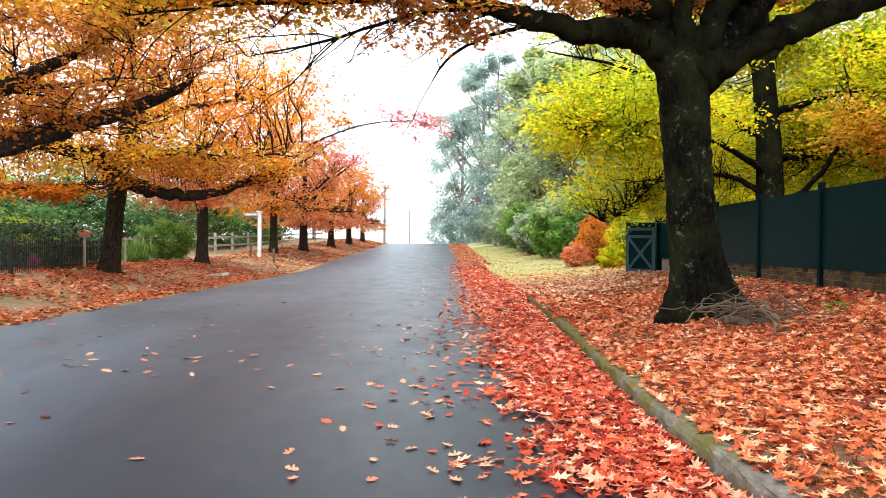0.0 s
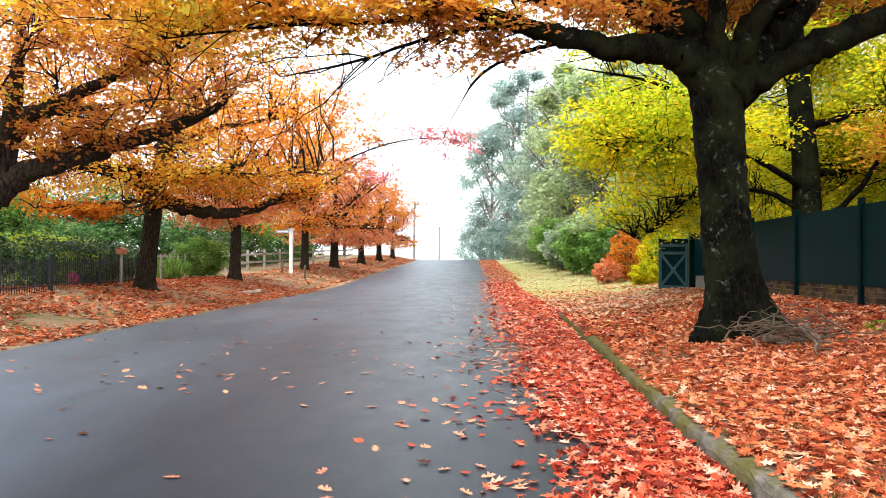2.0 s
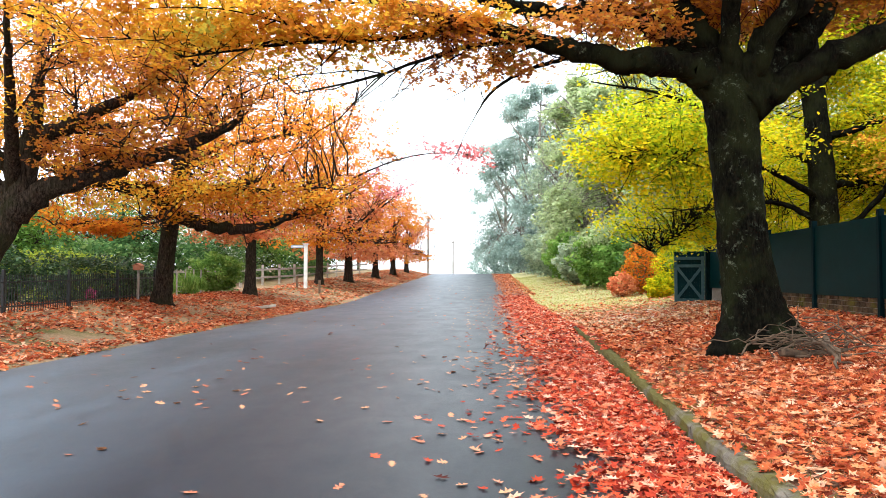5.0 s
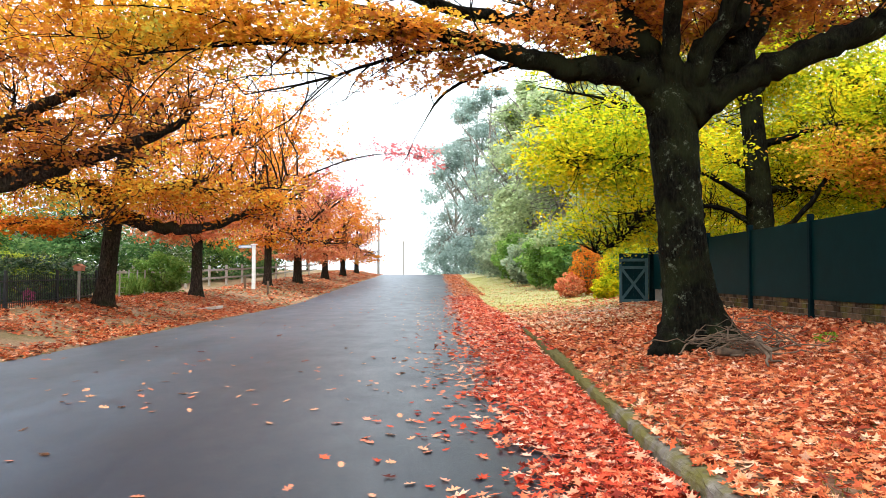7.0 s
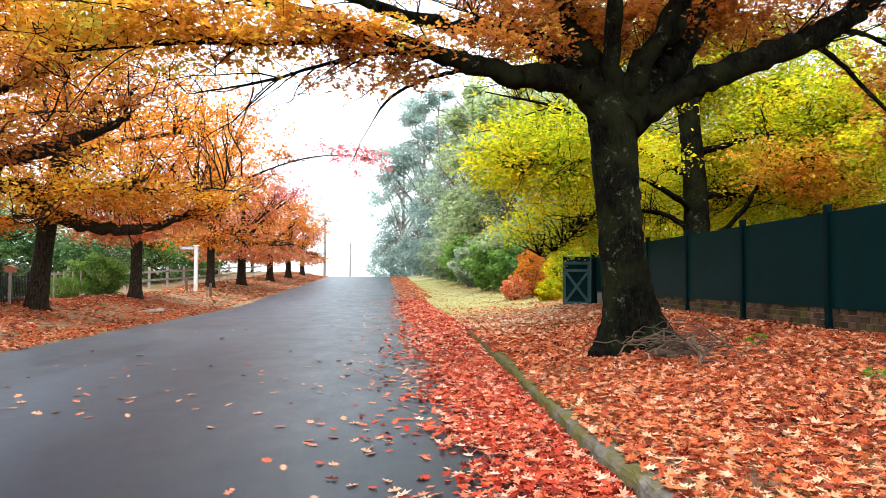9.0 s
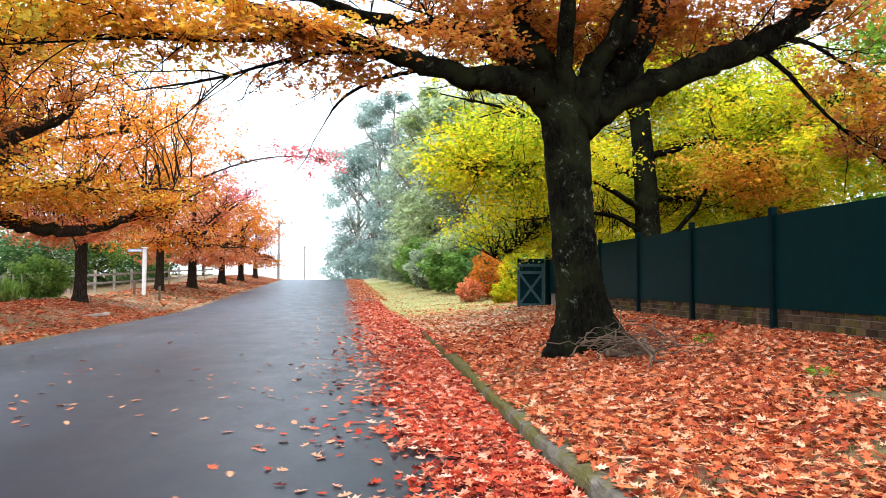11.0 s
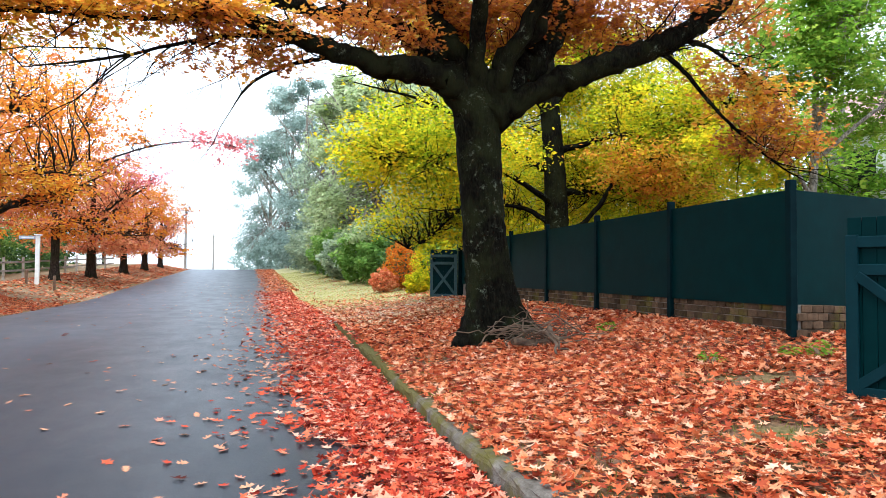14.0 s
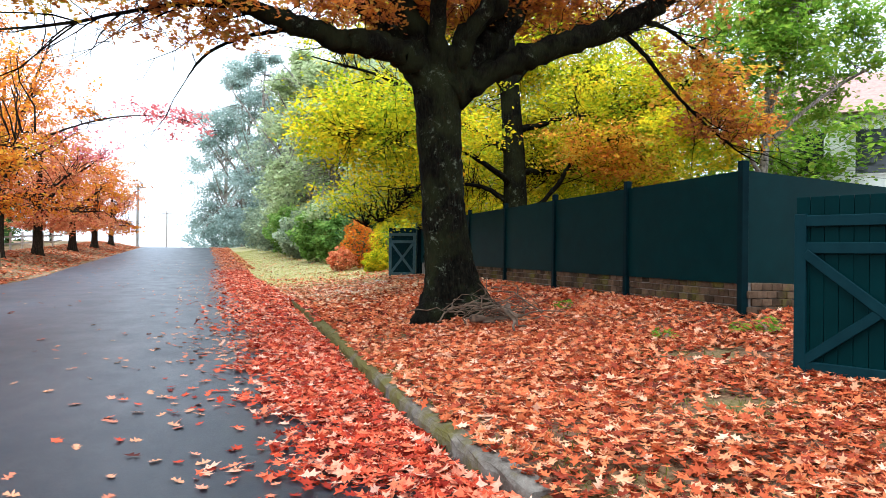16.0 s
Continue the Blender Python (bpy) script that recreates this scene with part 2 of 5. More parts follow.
LONE_LEAF = leaf_material("pale_curled_leaves", [(0.0, (0.46, 0.12, 0.06)), (0.5, (0.52, 0.30, 0.16)), (1.0, (0.62, 0.48, 0.32))], 0.1, 0.6, 0.3, 0.0)
OAK_RUST = leaf_material("rust_oak_leaves", [(0.0, (0.17, 0.07, 0.04)), (0.3, (0.40, 0.15, 0.055)), (0.55, (0.60, 0.225, 0.038)), (0.8, (0.66, 0.33, 0.045)), (1.0, (0.56, 0.44, 0.10))], 0.78)
OAK_GOLD = leaf_material("gold_orange_leaves", [(0.0, (0.34, 0.13, 0.04)), (0.28, (0.62, 0.23, 0.03)), (0.5, (0.70, 0.35, 0.032)), (0.7, (0.74, 0.50, 0.045)), (0.86, (0.52, 0.49, 0.08)), (1.0, (0.30, 0.37, 0.06))], 0.78, patch=0.5)
OAK_ORANGE = leaf_material("orange_leaves", [(0.0, (0.40, 0.09, 0.025)), (0.4, (0.66, 0.20, 0.025)), (0.75, (0.72, 0.33, 0.03)), (1.0, (0.68, 0.48, 0.06))], 0.78)
MAPLE_RED = leaf_material("red_orange_leaves", [(0.0, (0.46, 0.11, 0.07)), (0.4, (0.68, 0.22, 0.10)), (0.75, (0.74, 0.36, 0.15)), (1.0, (0.74, 0.50, 0.24))], 0.8)
CRIMSON = leaf_material("crimson_leaves", [(0.0, (0.50, 0.08, 0.09)), (0.6, (0.70, 0.20, 0.20)), (1.0, (0.72, 0.34, 0.30))])
YELLOW_GREEN = leaf_material("yellow_green_leaves", [(0.0, (0.12, 0.21, 0.012)), (0.25, (0.30, 0.42, 0.015)), (0.45, (0.60, 0.60, 0.018)), (0.72, (0.86, 0.66, 0.014)), (1.0, (0.80, 0.42, 0.02))], 0.78, patch=0.4)
FRESH_GREEN = leaf_material("fresh_green_leaves", [(0.0, (0.07, 0.16, 0.015)), (0.5, (0.19, 0.34, 0.03)), (1.0, (0.42, 0.48, 0.07))], 0.7)
# far trees: distance haze is put into the next two leaf colours
GUM_HAZE_GREEN = leaf_material("hazy_grey_green_gum_leaves", [(0.0, (0.20, 0.25, 0.17)), (0.5, (0.42, 0.50, 0.35)), (1.0, (0.62, 0.68, 0.50))], 0.75)
PINE_HAZE_GREEN = leaf_material("hazy_blue_green_leaves", [(0.0, (0.20, 0.27, 0.24)), (0.6, (0.38, 0.48, 0.43)), (1.0, (0.54, 0.63, 0.57))], 0.75)
HEDGE_GREEN = leaf_material("dark_hedge_leaves", [(0.0, (0.03, 0.075, 0.028)), (0.6, (0.10, 0.20, 0.06)), (1.0, (0.30, 0.40, 0.14))], 0.5)
# haze is put into this colour too, over the gum's own green
PALE_HAZE_GUM = leaf_material("hazy_pale_green_gum_leaves", [(0.0, (0.24, 0.31, 0.14)), (0.5, (0.46, 0.54, 0.28)), (1.0, (0.66, 0.70, 0.44))], 0.75)
LIT_LIME = leaf_material("lit_hedge_top_leaves", [(0.0, (0.22, 0.32, 0.03)), (1.0, (0.56, 0.62, 0.09))], 0.5)
SHRUB_GREEN = leaf_material("shrub_leaves", [(0.0, (0.09, 0.18, 0.03)), (0.6, (0.24, 0.40, 0.09)), (1.0, (0.44, 0.56, 0.16))], 0.6)
DARK_HEDGE = leaf_material("glossy_dark_hedge_leaves", [(0.0, (0.010, 0.030, 0.013)), (0.6, (0.04, 0.095, 0.035)), (1.0, (0.20, 0.30, 0.12))], 0.35, 0.4, 0.4)
AZALEA = leaf_material("coral_azalea_leaves", [(0.0, (0.52, 0.11, 0.05)), (0.5, (0.74, 0.27, 0.12)), (1.0, (0.78, 0.50, 0.24))], 0.5)
GRASS = leaf_material("grass_blades", [(0.0, (0.22, 0.25, 0.05)), (0.6, (0.45, 0.44, 0.13)), (1.0, (0.70, 0.62, 0.30))], 0.4)
MOSSY_GRASS = leaf_material("olive_grass_blades", [(0.0, (0.06, 0.075, 0.01)), (0.6, (0.17, 0.18, 0.03)), (1.0, (0.34, 0.31, 0.08))], 0.3)
PINK = leaf_material("pink_petals", [(0.0, (0.55, 0.05, 0.22)), (1.0, (0.75, 0.22, 0.42))], 0.3)


# ---- mesh helpers ----
def mesh_tris(name, verts, tris, mat, smooth=False):
    me = bpy.data.meshes.new(name)
    verts = np.asarray(verts, np.float32)
    tris = np.asarray(tris, np.int32)
    me.vertices.add(len(verts))
    me.vertices.foreach_set("co", verts.ravel())
    me.loops.add(tris.size)
    me.loops.foreach_set("vertex_index", tris.ravel())
    me.polygons.add(len(tris))
    me.polygons.foreach_set("loop_start", np.arange(0, tris.size, 3, dtype=np.int32))
    if smooth:
        me.polygons.foreach_set("use_smooth", np.ones(len(tris), bool))
    me.materials.append(mat)
    me.update(calc_edges=True)
    return me


def part(name, data, mat, parent=None, label="", smooth=False):
    """One mesh object, from a bmesh or a mesh, under a thing or a part."""
    if isinstance(data, bmesh.types.BMesh):
        me = bpy.data.meshes.new(name)
        bmesh.ops.recalc_face_normals(data, faces=data.faces[:])
        data.to_mesh(me)
        data.free()
        me.materials.append(mat)
        if smooth:
            me.polygons.foreach_set("use_smooth", np.ones(len(me.polygons), bool))
    else:
        me = data
    ob = new(name, me)
    if parent:
        ob.parent = parent
    if label:
        tagged(ob, label)
    return ob


def thing(name, at, label, category, group="", kind="", rz=0):
    ob = new(name)
    ob.matrix_world = pose(*at, 0, 0, rz)
    return tagged(ob, label, category, group, kind)


def box(bm, size, at=(0, 0, 0), turn=None, bevel=0.0):
    m = Matrix.Translation(at) @ (turn.to_4x4() if turn else Matrix()) @ Matrix.Diagonal((*size, 1))
    made = bmesh.ops.create_cube(bm, size=1, matrix=m)
    if bevel:
        edges = list({e for v in made["verts"] for e in v.link_edges})
        bmesh.ops.bevel(bm, geom=edges, offset=bevel, segments=1, affect="EDGES")
    return bm


def beam(bm, a, b, w, h, bevel=0.0):
    """A bar of section w x h from a to b."""
    a, b = Vector(a), Vector(b)
    d = b - a
    q = d.to_track_quat("Y", "Z").to_matrix()
    return box(bm, (w, d.length, h), (a + b) / 2, q, bevel)


def spline(points, per=6):
    """A smooth line through the points, rows of x, y, z, radius."""
    p = np.asarray(points, float)
    q = np.vstack([2 * p[0] - p[1], p, 2 * p[-1] - p[-2]])
    out = []
    for i in range(1, len(q) - 2):
        for s in np.linspace(0, 1, per, endpoint=False):
            out.append(0.5 * (2 * q[i] + (q[i + 1] - q[i - 1]) * s + (2 * q[i - 1] - 5 * q[i] + 4 * q[i + 1] - q[i + 2]) * s * s
                              + (3 * q[i] - q[i - 1] - 3 * q[i + 1] + q[i + 2]) * s ** 3))
    out.append(p[-1])
    return np.array(out)


def tube(points, sides=10, rough=0.0, r=rng):
    """Vertices and triangles of a limb along rows of x, y, z, radius, with an uneven skin."""
    p = np.asarray(points, float)
    n = len(p)
    d = np.gradient(p[:, :3], axis=0)
    d /= np.linalg.norm(d, axis=1)[:, None] + 1e-9
    ref = np.array([0.0, 1.0, 0.13]) if abs(d[0, 1]) < 0.8 else np.array([1.0, 0.1, 0.0])
    u = np.cross(d, ref)
    u /= np.linalg.norm(u, axis=1)[:, None] + 1e-9
    w = np.cross(d, u)
    a = np.linspace(0, 2 * np.pi, sides, endpoint=False)
    rad = p[:, 3][:, None] * (1 + rough * r.normal(size=(n, sides)))
    v = p[:, None, :3] + rad[..., None] * (np.cos(a)[None, :, None] * u[:, None] + np.sin(a)[None, :, None] * w[:, None])
    i = np.arange(n - 1)[:, None] * sides
    k = np.arange(sides)[None]
    k2 = (k + 1) % sides
    t1 = np.stack([i + k, i + k2, i + sides + k], -1).reshape(-1, 3)
    t2 = np.stack([i + k2, i + sides + k2, i + sides + k], -1).reshape(-1, 3)
    vv = np.vstack([v.reshape(-1, 3), p[:1, :3], p[-1:, :3]])
    c0, c1 = n * sides, n * sides + 1
    kk = np.arange(sides)
    cap0 = np.stack([np.full(sides, c0), (kk + 1) % sides, kk], -1)
    cap1 = np.stack([np.full(sides, c1), (n - 1) * sides + kk, (n - 1) * sides + (kk + 1) % sides], -1)
    return vv, np.vstack([t1, t2, cap0, cap1])


def join(pieces):
    vs, ts, k = [], [], 0
    for v, t in pieces:
        vs.append(v)
        ts.append(np.asarray(t) + k)
        k += len(v)
    return np.vstack(vs), np.vstack(ts)


def star_leaf(lobes=3, deep=0.42, curl=0.5):
    """A lobed oak leaf, one unit long, a little curled: vertices and triangles."""
    rim = [(0.0, -0.62), (0.03, -0.48)]
    for k in range(lobes):
        y = -0.36 + 0.62 * k / max(lobes - 1, 1)
        reach = (0.30, 0.44, 0.28)[k % 3] if lobes == 3 else 0.36
        rim += [(reach, y + 0.12), (deep * 0.16, y + 0.16)]
    rim += [(0.0, 0.52)]
    right = rim
    left = [(-x, y) for x, y in rim[-2:0:-1]]
    pts = np.array(right + left)
    z = curl * (pts[:, 0] ** 2 * 1.6 + (pts[:, 1]) ** 2 * 0.55)
    v = np.column_stack([pts, z])
    v = np.vstack([v, [[0, 0.0, 0.0]]])
    n = len(pts)
    t = np.array([[n, i, (i + 1) % n] for i in range(n)])
    return v, t




def pin_leaf(curl=0.35):
    """A narrow oak leaf with four pointed side lobes and deep gaps between them."""
    half = [(0.10, -0.29), (0.38, -0.10), (0.12, -0.02), (0.34, 0.27), (0.10, 0.25)]
    xy = np.array([(0, -0.58)] + half + [(0, 0.56)] + [(-x, y) for x, y in half[::-1]])
    z = curl * (1.5 * xy[:, 0] ** 2 + 0.5 * xy[:, 1] ** 2)
    tris = [(0, 1, 11), (1, 3, 9), (1, 9, 11), (3, 5, 7), (3, 7, 9), (5, 6, 7), (1, 2, 3), (3, 4, 5), (9, 10, 11), (7, 8, 9)]
    return np.column_stack([xy, z]), np.array(tris)


LEAF_FINE = pin_leaf()
LEAF_PIN = (np.array([[0, -0.55, 0.05], [0.40, -0.12, 0.12], [0.06, 0.02, 0], [0.32, 0.36, 0.1], [0, 0.52, 0.0], [-0.32, 0.36, 0.1], [-0.06, 0.02, 0], [-0.40, -0.12, 0.12]]),
            np.array([[0, 1, 2], [0, 2, 6], [0, 6, 7], [2, 3, 4], [2, 4, 6], [6, 4, 5]]))
LEAF_MID = (np.array([[0, -0.55, 0.05], [0.36, -0.12, 0.12], [0.1, 0.08, 0], [0.22, 0.4, 0.1], [0, 0.5, 0.0], [-0.22, 0.4, 0.1], [-0.1, 0.08, 0], [-0.36, -0.12, 0.12]]),
            np.array([[0, 1, 2], [0, 2, 6], [0, 6, 7], [2, 3, 4], [2, 4, 6], [6, 4, 5]]))
LEAF_FAR = (np.array([[0, -0.5, 0], [0.32, 0.02, 0.1], [0, 0.5, 0], [-0.32, 0.02, 0.1]]), np.array([[0, 1, 2], [0, 2, 3]]))
BLADE = (np.array([[-0.06, 0, 0], [0.06, 0, 0], [0.03, 0.08, 0.6], [0.0, 0.25, 1.0]]), np.array([[0, 1, 2], [0, 2, 3]]))


def turns(n, tilt, r=rng):
    """Random rotations: any heading, tilted by about tilt radians."""
    yaw, ax, tl = r.uniform(0, 2 * np.pi, n), r.uniform(0, 2 * np.pi, n), np.abs(r.normal(0, tilt, n))
    cy, sy = np.cos(yaw), np.sin(yaw)
    rz = np.zeros((n, 3, 3))
    rz[:, 0, 0], rz[:, 0, 1], rz[:, 1, 0], rz[:, 1, 1], rz[:, 2, 2] = cy, -sy, sy, cy, 1
    k = np.stack([np.cos(ax), np.sin(ax), 0 * ax], -1)
    c, s = np.cos(tl), np.sin(tl)
    K = np.zeros((n, 3, 3))
    K[:, 0, 2], K[:, 1, 2], K[:, 2, 0], K[:, 2, 1] = k[:, 1], -k[:, 0], -k[:, 1], k[:, 0]
    rt = np.eye(3)[None] + s[:, None, None] * K + (1 - c)[:, None, None] * (K @ K)
    return rt @ rz


def strew(template, at, rot, size):
    """Copies of a small template at many places, as one set of vertices and triangles."""
    tv, tt = template
    v = np.einsum("nij,kj->nki", rot, tv) * np.asarray(size)[:, None, None] + at[:, None, :]
    t = tt[None] + (np.arange(len(at)) * len(tv))[:, None, None]
    return v.reshape(-1, 3), t.reshape(-1, 3)


# ---- the lie of the land ----
def smooth(a, b, x):
    s = np.clip((x - a) / (b - a), 0, 1)
    return s * s * (3 - 2 * s)


def grade(y):
    """Height of the road along its length: level, then up to a crest and down."""
    y = np.asarray(y, float)
    up = 0.028 * np.clip(y - 36, 0, 62) * smooth(28, 48, y)
    return up - 0.05 * np.clip(y - 98, 0, 80) * smooth(96, 112, y)


def kerb_x(y):
    y = np.asarray(y, float)
    return 1.76 + 0.045 * np.clip(y - 6, 0, 16) + 0.25 * smooth(4.4, 2.6, y) + 1.2 * smooth(3.6, 0.5, y)


ROAD_LEFT = -7.6


def land(x, y):
    """Height of the ground at x, y."""
    x, y = np.asarray(x, float), np.asarray(y, float)
    d = x - kerb_x(y)
    edge = 0.13 * smooth(3.2, 3.9, y) * smooth(21.5, 19.0, y) + 0.02
    rise = 0.58 * (0.35 + 0.65 * smooth(3.5, 9.5, y))
    right = edge + rise * smooth(0.1, 6.2, d)
    e = ROAD_LEFT - x
    left = 0.02 + 0.6 * smooth(0.0, 4.6, e)
    lumps = 0.03 * np.sin(x * 1.7 + y * 0.6) * np.sin(y * 0.9 - x * 0.4)
    side = np.where(d > 0, right + lumps * smooth(0.2, 1.5, d), np.where(e > 0, left + lumps * smooth(0.2, 1.5, e), -0.06))
    return grade(y) + side


def sheet(xs_of, ys):
    """A grid of triangles over rows of x for each y."""
    rows = [np.asarray(xs_of(y), float) for y in ys]
    n = len(rows[0])
    x = np.array(rows)
    y = np.repeat(np.asarray(ys, float)[:, None], n, 1)
    i = np.arange(len(ys) - 1)[:, None] * n
    k = np.arange(n - 1)[None]
    t1 = np.stack([i + k, i + k + 1, i + n + k], -1).reshape(-1, 3)
    t2 = np.stack([i + k + 1, i + n + k + 1, i + n + k], -1).reshape(-1, 3)
    return x, y, np.vstack([t1, t2])


far_y = [-2500, -600, -150, -50, -20, -8]
near_y = list(np.arange(-3, 42, 0.45)) + list(np.arange(42, 112, 2.0)) + [115, 125, 140, 160, 190, 230, 300, 500, 1000, 2500]
all_y = far_y + near_y
left_x = [-2500, -600, -150, -60, -40, -28, -22] + list(np.arange(-18, -7.7, 0.35)) + [-7.62, -7.3]
right_off = [-1.0, -0.02, 0.06, 0.2] + list(np.arange(0.5, 9.5, 0.35)) + [11, 14, 20, 30, 60, 150, 600, 2500]
gx, gy, gt = sheet(lambda y: left_x + list(kerb_x(y) + np.array(right_off)), all_y)
gz = land(gx, gy)
gz = np.where(np.abs(gx - kerb_x(gy)) < 0.1, np.minimum(gz, land(kerb_x(gy) + 0.2, gy) - 0.04), gz)
gz = np.where(gx - kerb_x(gy) < 0, grade(gy) - 0.06, gz) * (gx > ROAD_LEFT - 0.01) + gz * (gx <= ROAD_LEFT - 0.01)
ground = part("ground", mesh_tris("ground", np.stack([gx, gy, gz], -1).reshape(-1, 3), gt, GROUND, True), GROUND)
tagged(ground, "worn grass verges and bare soil beside the road", "ground", kind="structure")

road_y = [-60, -20, -8] + list(np.arange(-3, 112, 1.5)) + [115, 125, 140, 160, 190, 230]
rx, ry, rt = sheet(lambda y: [ROAD_LEFT - 0.15] + list(np.linspace(ROAD_LEFT + 0.3, 0.5, 9)) + [kerb_x(y) - 0.4, kerb_x(y) + 0.02], road_y)
camber = 0.0 - 0.03 * (np.abs(rx + 2.9) / 4.7) ** 2
rz_ = grade(ry) + camber + 0.02
road = part("road", mesh_tris("road", np.stack([rx, ry, rz_], -1).reshape(-1, 3), rt, ASPHALT, True), ASPHALT)
tagged(road, "dark grey damp asphalt road rising to a crest", "road", kind="structure")


# ---- trees ----
def crown_zone(centre, radii, sprays, leaves, spread, r, shell=2.2, flat=0.4):
    """Leaf sprays in an ellipsoid, thicker towards its skin: the middles of the sprays, and the leaves about them."""
    d = r.normal(size=(sprays, 3))
    d /= np.linalg.norm(d, axis=1)[:, None]
    mid = np.array(centre) + d * np.array(radii) * (r.uniform(0, 1, sprays) ** (1 / shell))[:, None]
    own = spread * r.uniform(0.55, 1.35, sprays)
    off = r.normal(size=(sprays, leaves, 3)) * own[:, None, None] * np.array([0.62, 0.62, flat * 0.62])
    return mid, off


def tree(name, label, trunk, limbs, zones, bark, leaf, leaf_size, seed, category="tree", group="", tilt=0.75, twig_r=0.012, sides=12, flare=0.0, side_shoots=0, knots=0.05, shoot_len=1.0):
    """Trunk and limbs are rows of x, y, z, radius in the world; zones are (centre, radii, sprays, leaves, spread, material[, flat])."""
    r = np.random.default_rng(seed)
    base = np.array(trunk[0][:3], float)
    top = thing(name, base, label, category, group)
    tp = spline(trunk, 8)
    tp[:, :3] -= base
    v, t = tube(tp, sides + 6, 0.025, r)
    if flare:
        a = np.arctan2(v[:, 1], v[:, 0])
        k = np.clip(1 - v[:, 2] / 1.3, 0, 1) ** 2.2
        s = 1 + flare * k * (0.55 + 0.45 * np.cos(a * 5 + 0.6) + 0.2 * np.cos(a * 3 + 2))
        v[:, 0] *= s
        v[:, 1] *= s
    part("trunk", mesh_tris("trunk", v, t, bark, True), bark, top)
    skeleton, girths = [tp[len(tp) // 2:, :3]], []
    for limb in limbs:
        lp = spline(limb, 7)
        lp[:, :3] -= base
        lp[1:-1, :3] += r.normal(0, 0.12, (len(lp) - 2, 3)) * np.minimum(lp[1:-1, 3:4] * 1.2, 0.25)
        lp[3:-1, 3] *= 1 + knots * 0.7 * r.normal(size=len(lp) - 4)
        lv, lt = tube(lp, max(6, sides - 3), knots, r)
        part("limb", mesh_tris("limb", lv, lt, bark, True), bark, top)
        skeleton.append(lp[2:, :3])
        girths.append(lp[2:, 3])
    twigs = []
    reach = np.array([np.linalg.norm(b[-1] - b[0]) for b in skeleton[1:1 + len(limbs)]])
    for k in range(side_shoots * len(limbs)):
        pick = int(r.choice(len(limbs), p=reach ** 1.5 / (reach ** 1.5).sum()))
        bone, thick = skeleton[1 + pick], girths[pick]
        j = int(r.integers(len(bone) // 4, len(bone) - 1))
        ahead = bone[min(j + 1, len(bone) - 1)] - bone[j - 1]
        ahead = ahead / (np.linalg.norm(ahead) + 1e-6)
        aside = np.cross(ahead, [0, 0, 1]) * r.choice([-1, 1]) + np.array([0, 0, r.normal(0.12, 0.32)])
        length = shoot_len * r.uniform(0.6, 1.9)
        line, step = [bone[j]], ahead * r.uniform(0.8, 1.4) + aside * r.uniform(0.3, 0.8)
        for m in range(7):
            step = step / np.linalg.norm(step) + r.normal(0, 0.15, 3) - np.array([0, 0, 0.02])
            line.append(line[-1] + step / np.linalg.norm(step) * length / 7)
        line = np.array(line)
        rad = np.linspace(min(twig_r * 2.2, thick[j] * 0.6), twig_r * 0.4, len(line))
        twigs.append(tube(np.column_stack([line, rad]), 5, 0.06, r))
        skeleton.append(line[2:])
        for m in (2, 3, 4, 5, 6):
            end = line[m] + (step / np.linalg.norm(step) + r.normal(0, 0.75, 3)) * length * 0.22
            mid = (line[m] + end) / 2 + r.normal(0, 0.04 * length, 3)
            twigs.append(tube(np.column_stack([[line[m], mid, end], [twig_r * 0.6, twig_r * 0.45, twig_r * 0.25]]), 4, 0, r))
    bones = np.vstack(skeleton)
    by_mat = {}
    for z in zones:
        centre, radii, sprays, leaves, spread, mat = z[:6]
        mid, off = crown_zone(np.array(centre) - base, radii, sprays, leaves, spread, r, flat=z[6] if len(z) > 6 else 0.4)
        near = ((mid[:, None, :] - bones[None]) ** 2).sum(-1) + r.uniform(0, 3.5, (len(mid), len(bones)))
        root = bones[near.argmin(1)]
        for a, b in zip(root, mid):
            length = np.linalg.norm(b - a)
            if length < 0.2:
                continue
            s = np.linspace(0, 1, 6)[:, None]
            line = a + (b - a) * s + np.array([0, 0, 0.10 * length]) * (s * (1 - s) * 2)
            line[1:-1] += r.normal(0, 0.05 * length ** 0.7, (4, 3))
            rad = np.linspace(twig_r * (0.8 + 0.35 * length), twig_r * 0.3, 6)
            twigs.append(tube(np.column_stack([line, rad]), 4, 0, r))
        pull = r.uniform(0, 1, off.shape[:2]) ** 2 * 0.4
        at = mid[:, None] + off + (root - mid)[:, None] * pull[..., None]
        by_mat.setdefault(mat.name, (mat, []))[1].append(at.reshape(-1, 3))
    if twigs:
        tv, tt = join(twigs)
        tagged(part("branchwork", mesh_tris("branchwork", tv, tt, bark), bark, top), kind="stuff")
    for mat, places in by_mat.values():
        at = np.vstack(places)
        cv, ct = strew(leaf, at, turns(len(at), tilt, r), leaf_size * r.uniform(0.65, 1.25, len(at)))
        part("crown", mesh_tris("crown", cv, ct, mat), mat, top)
    return top


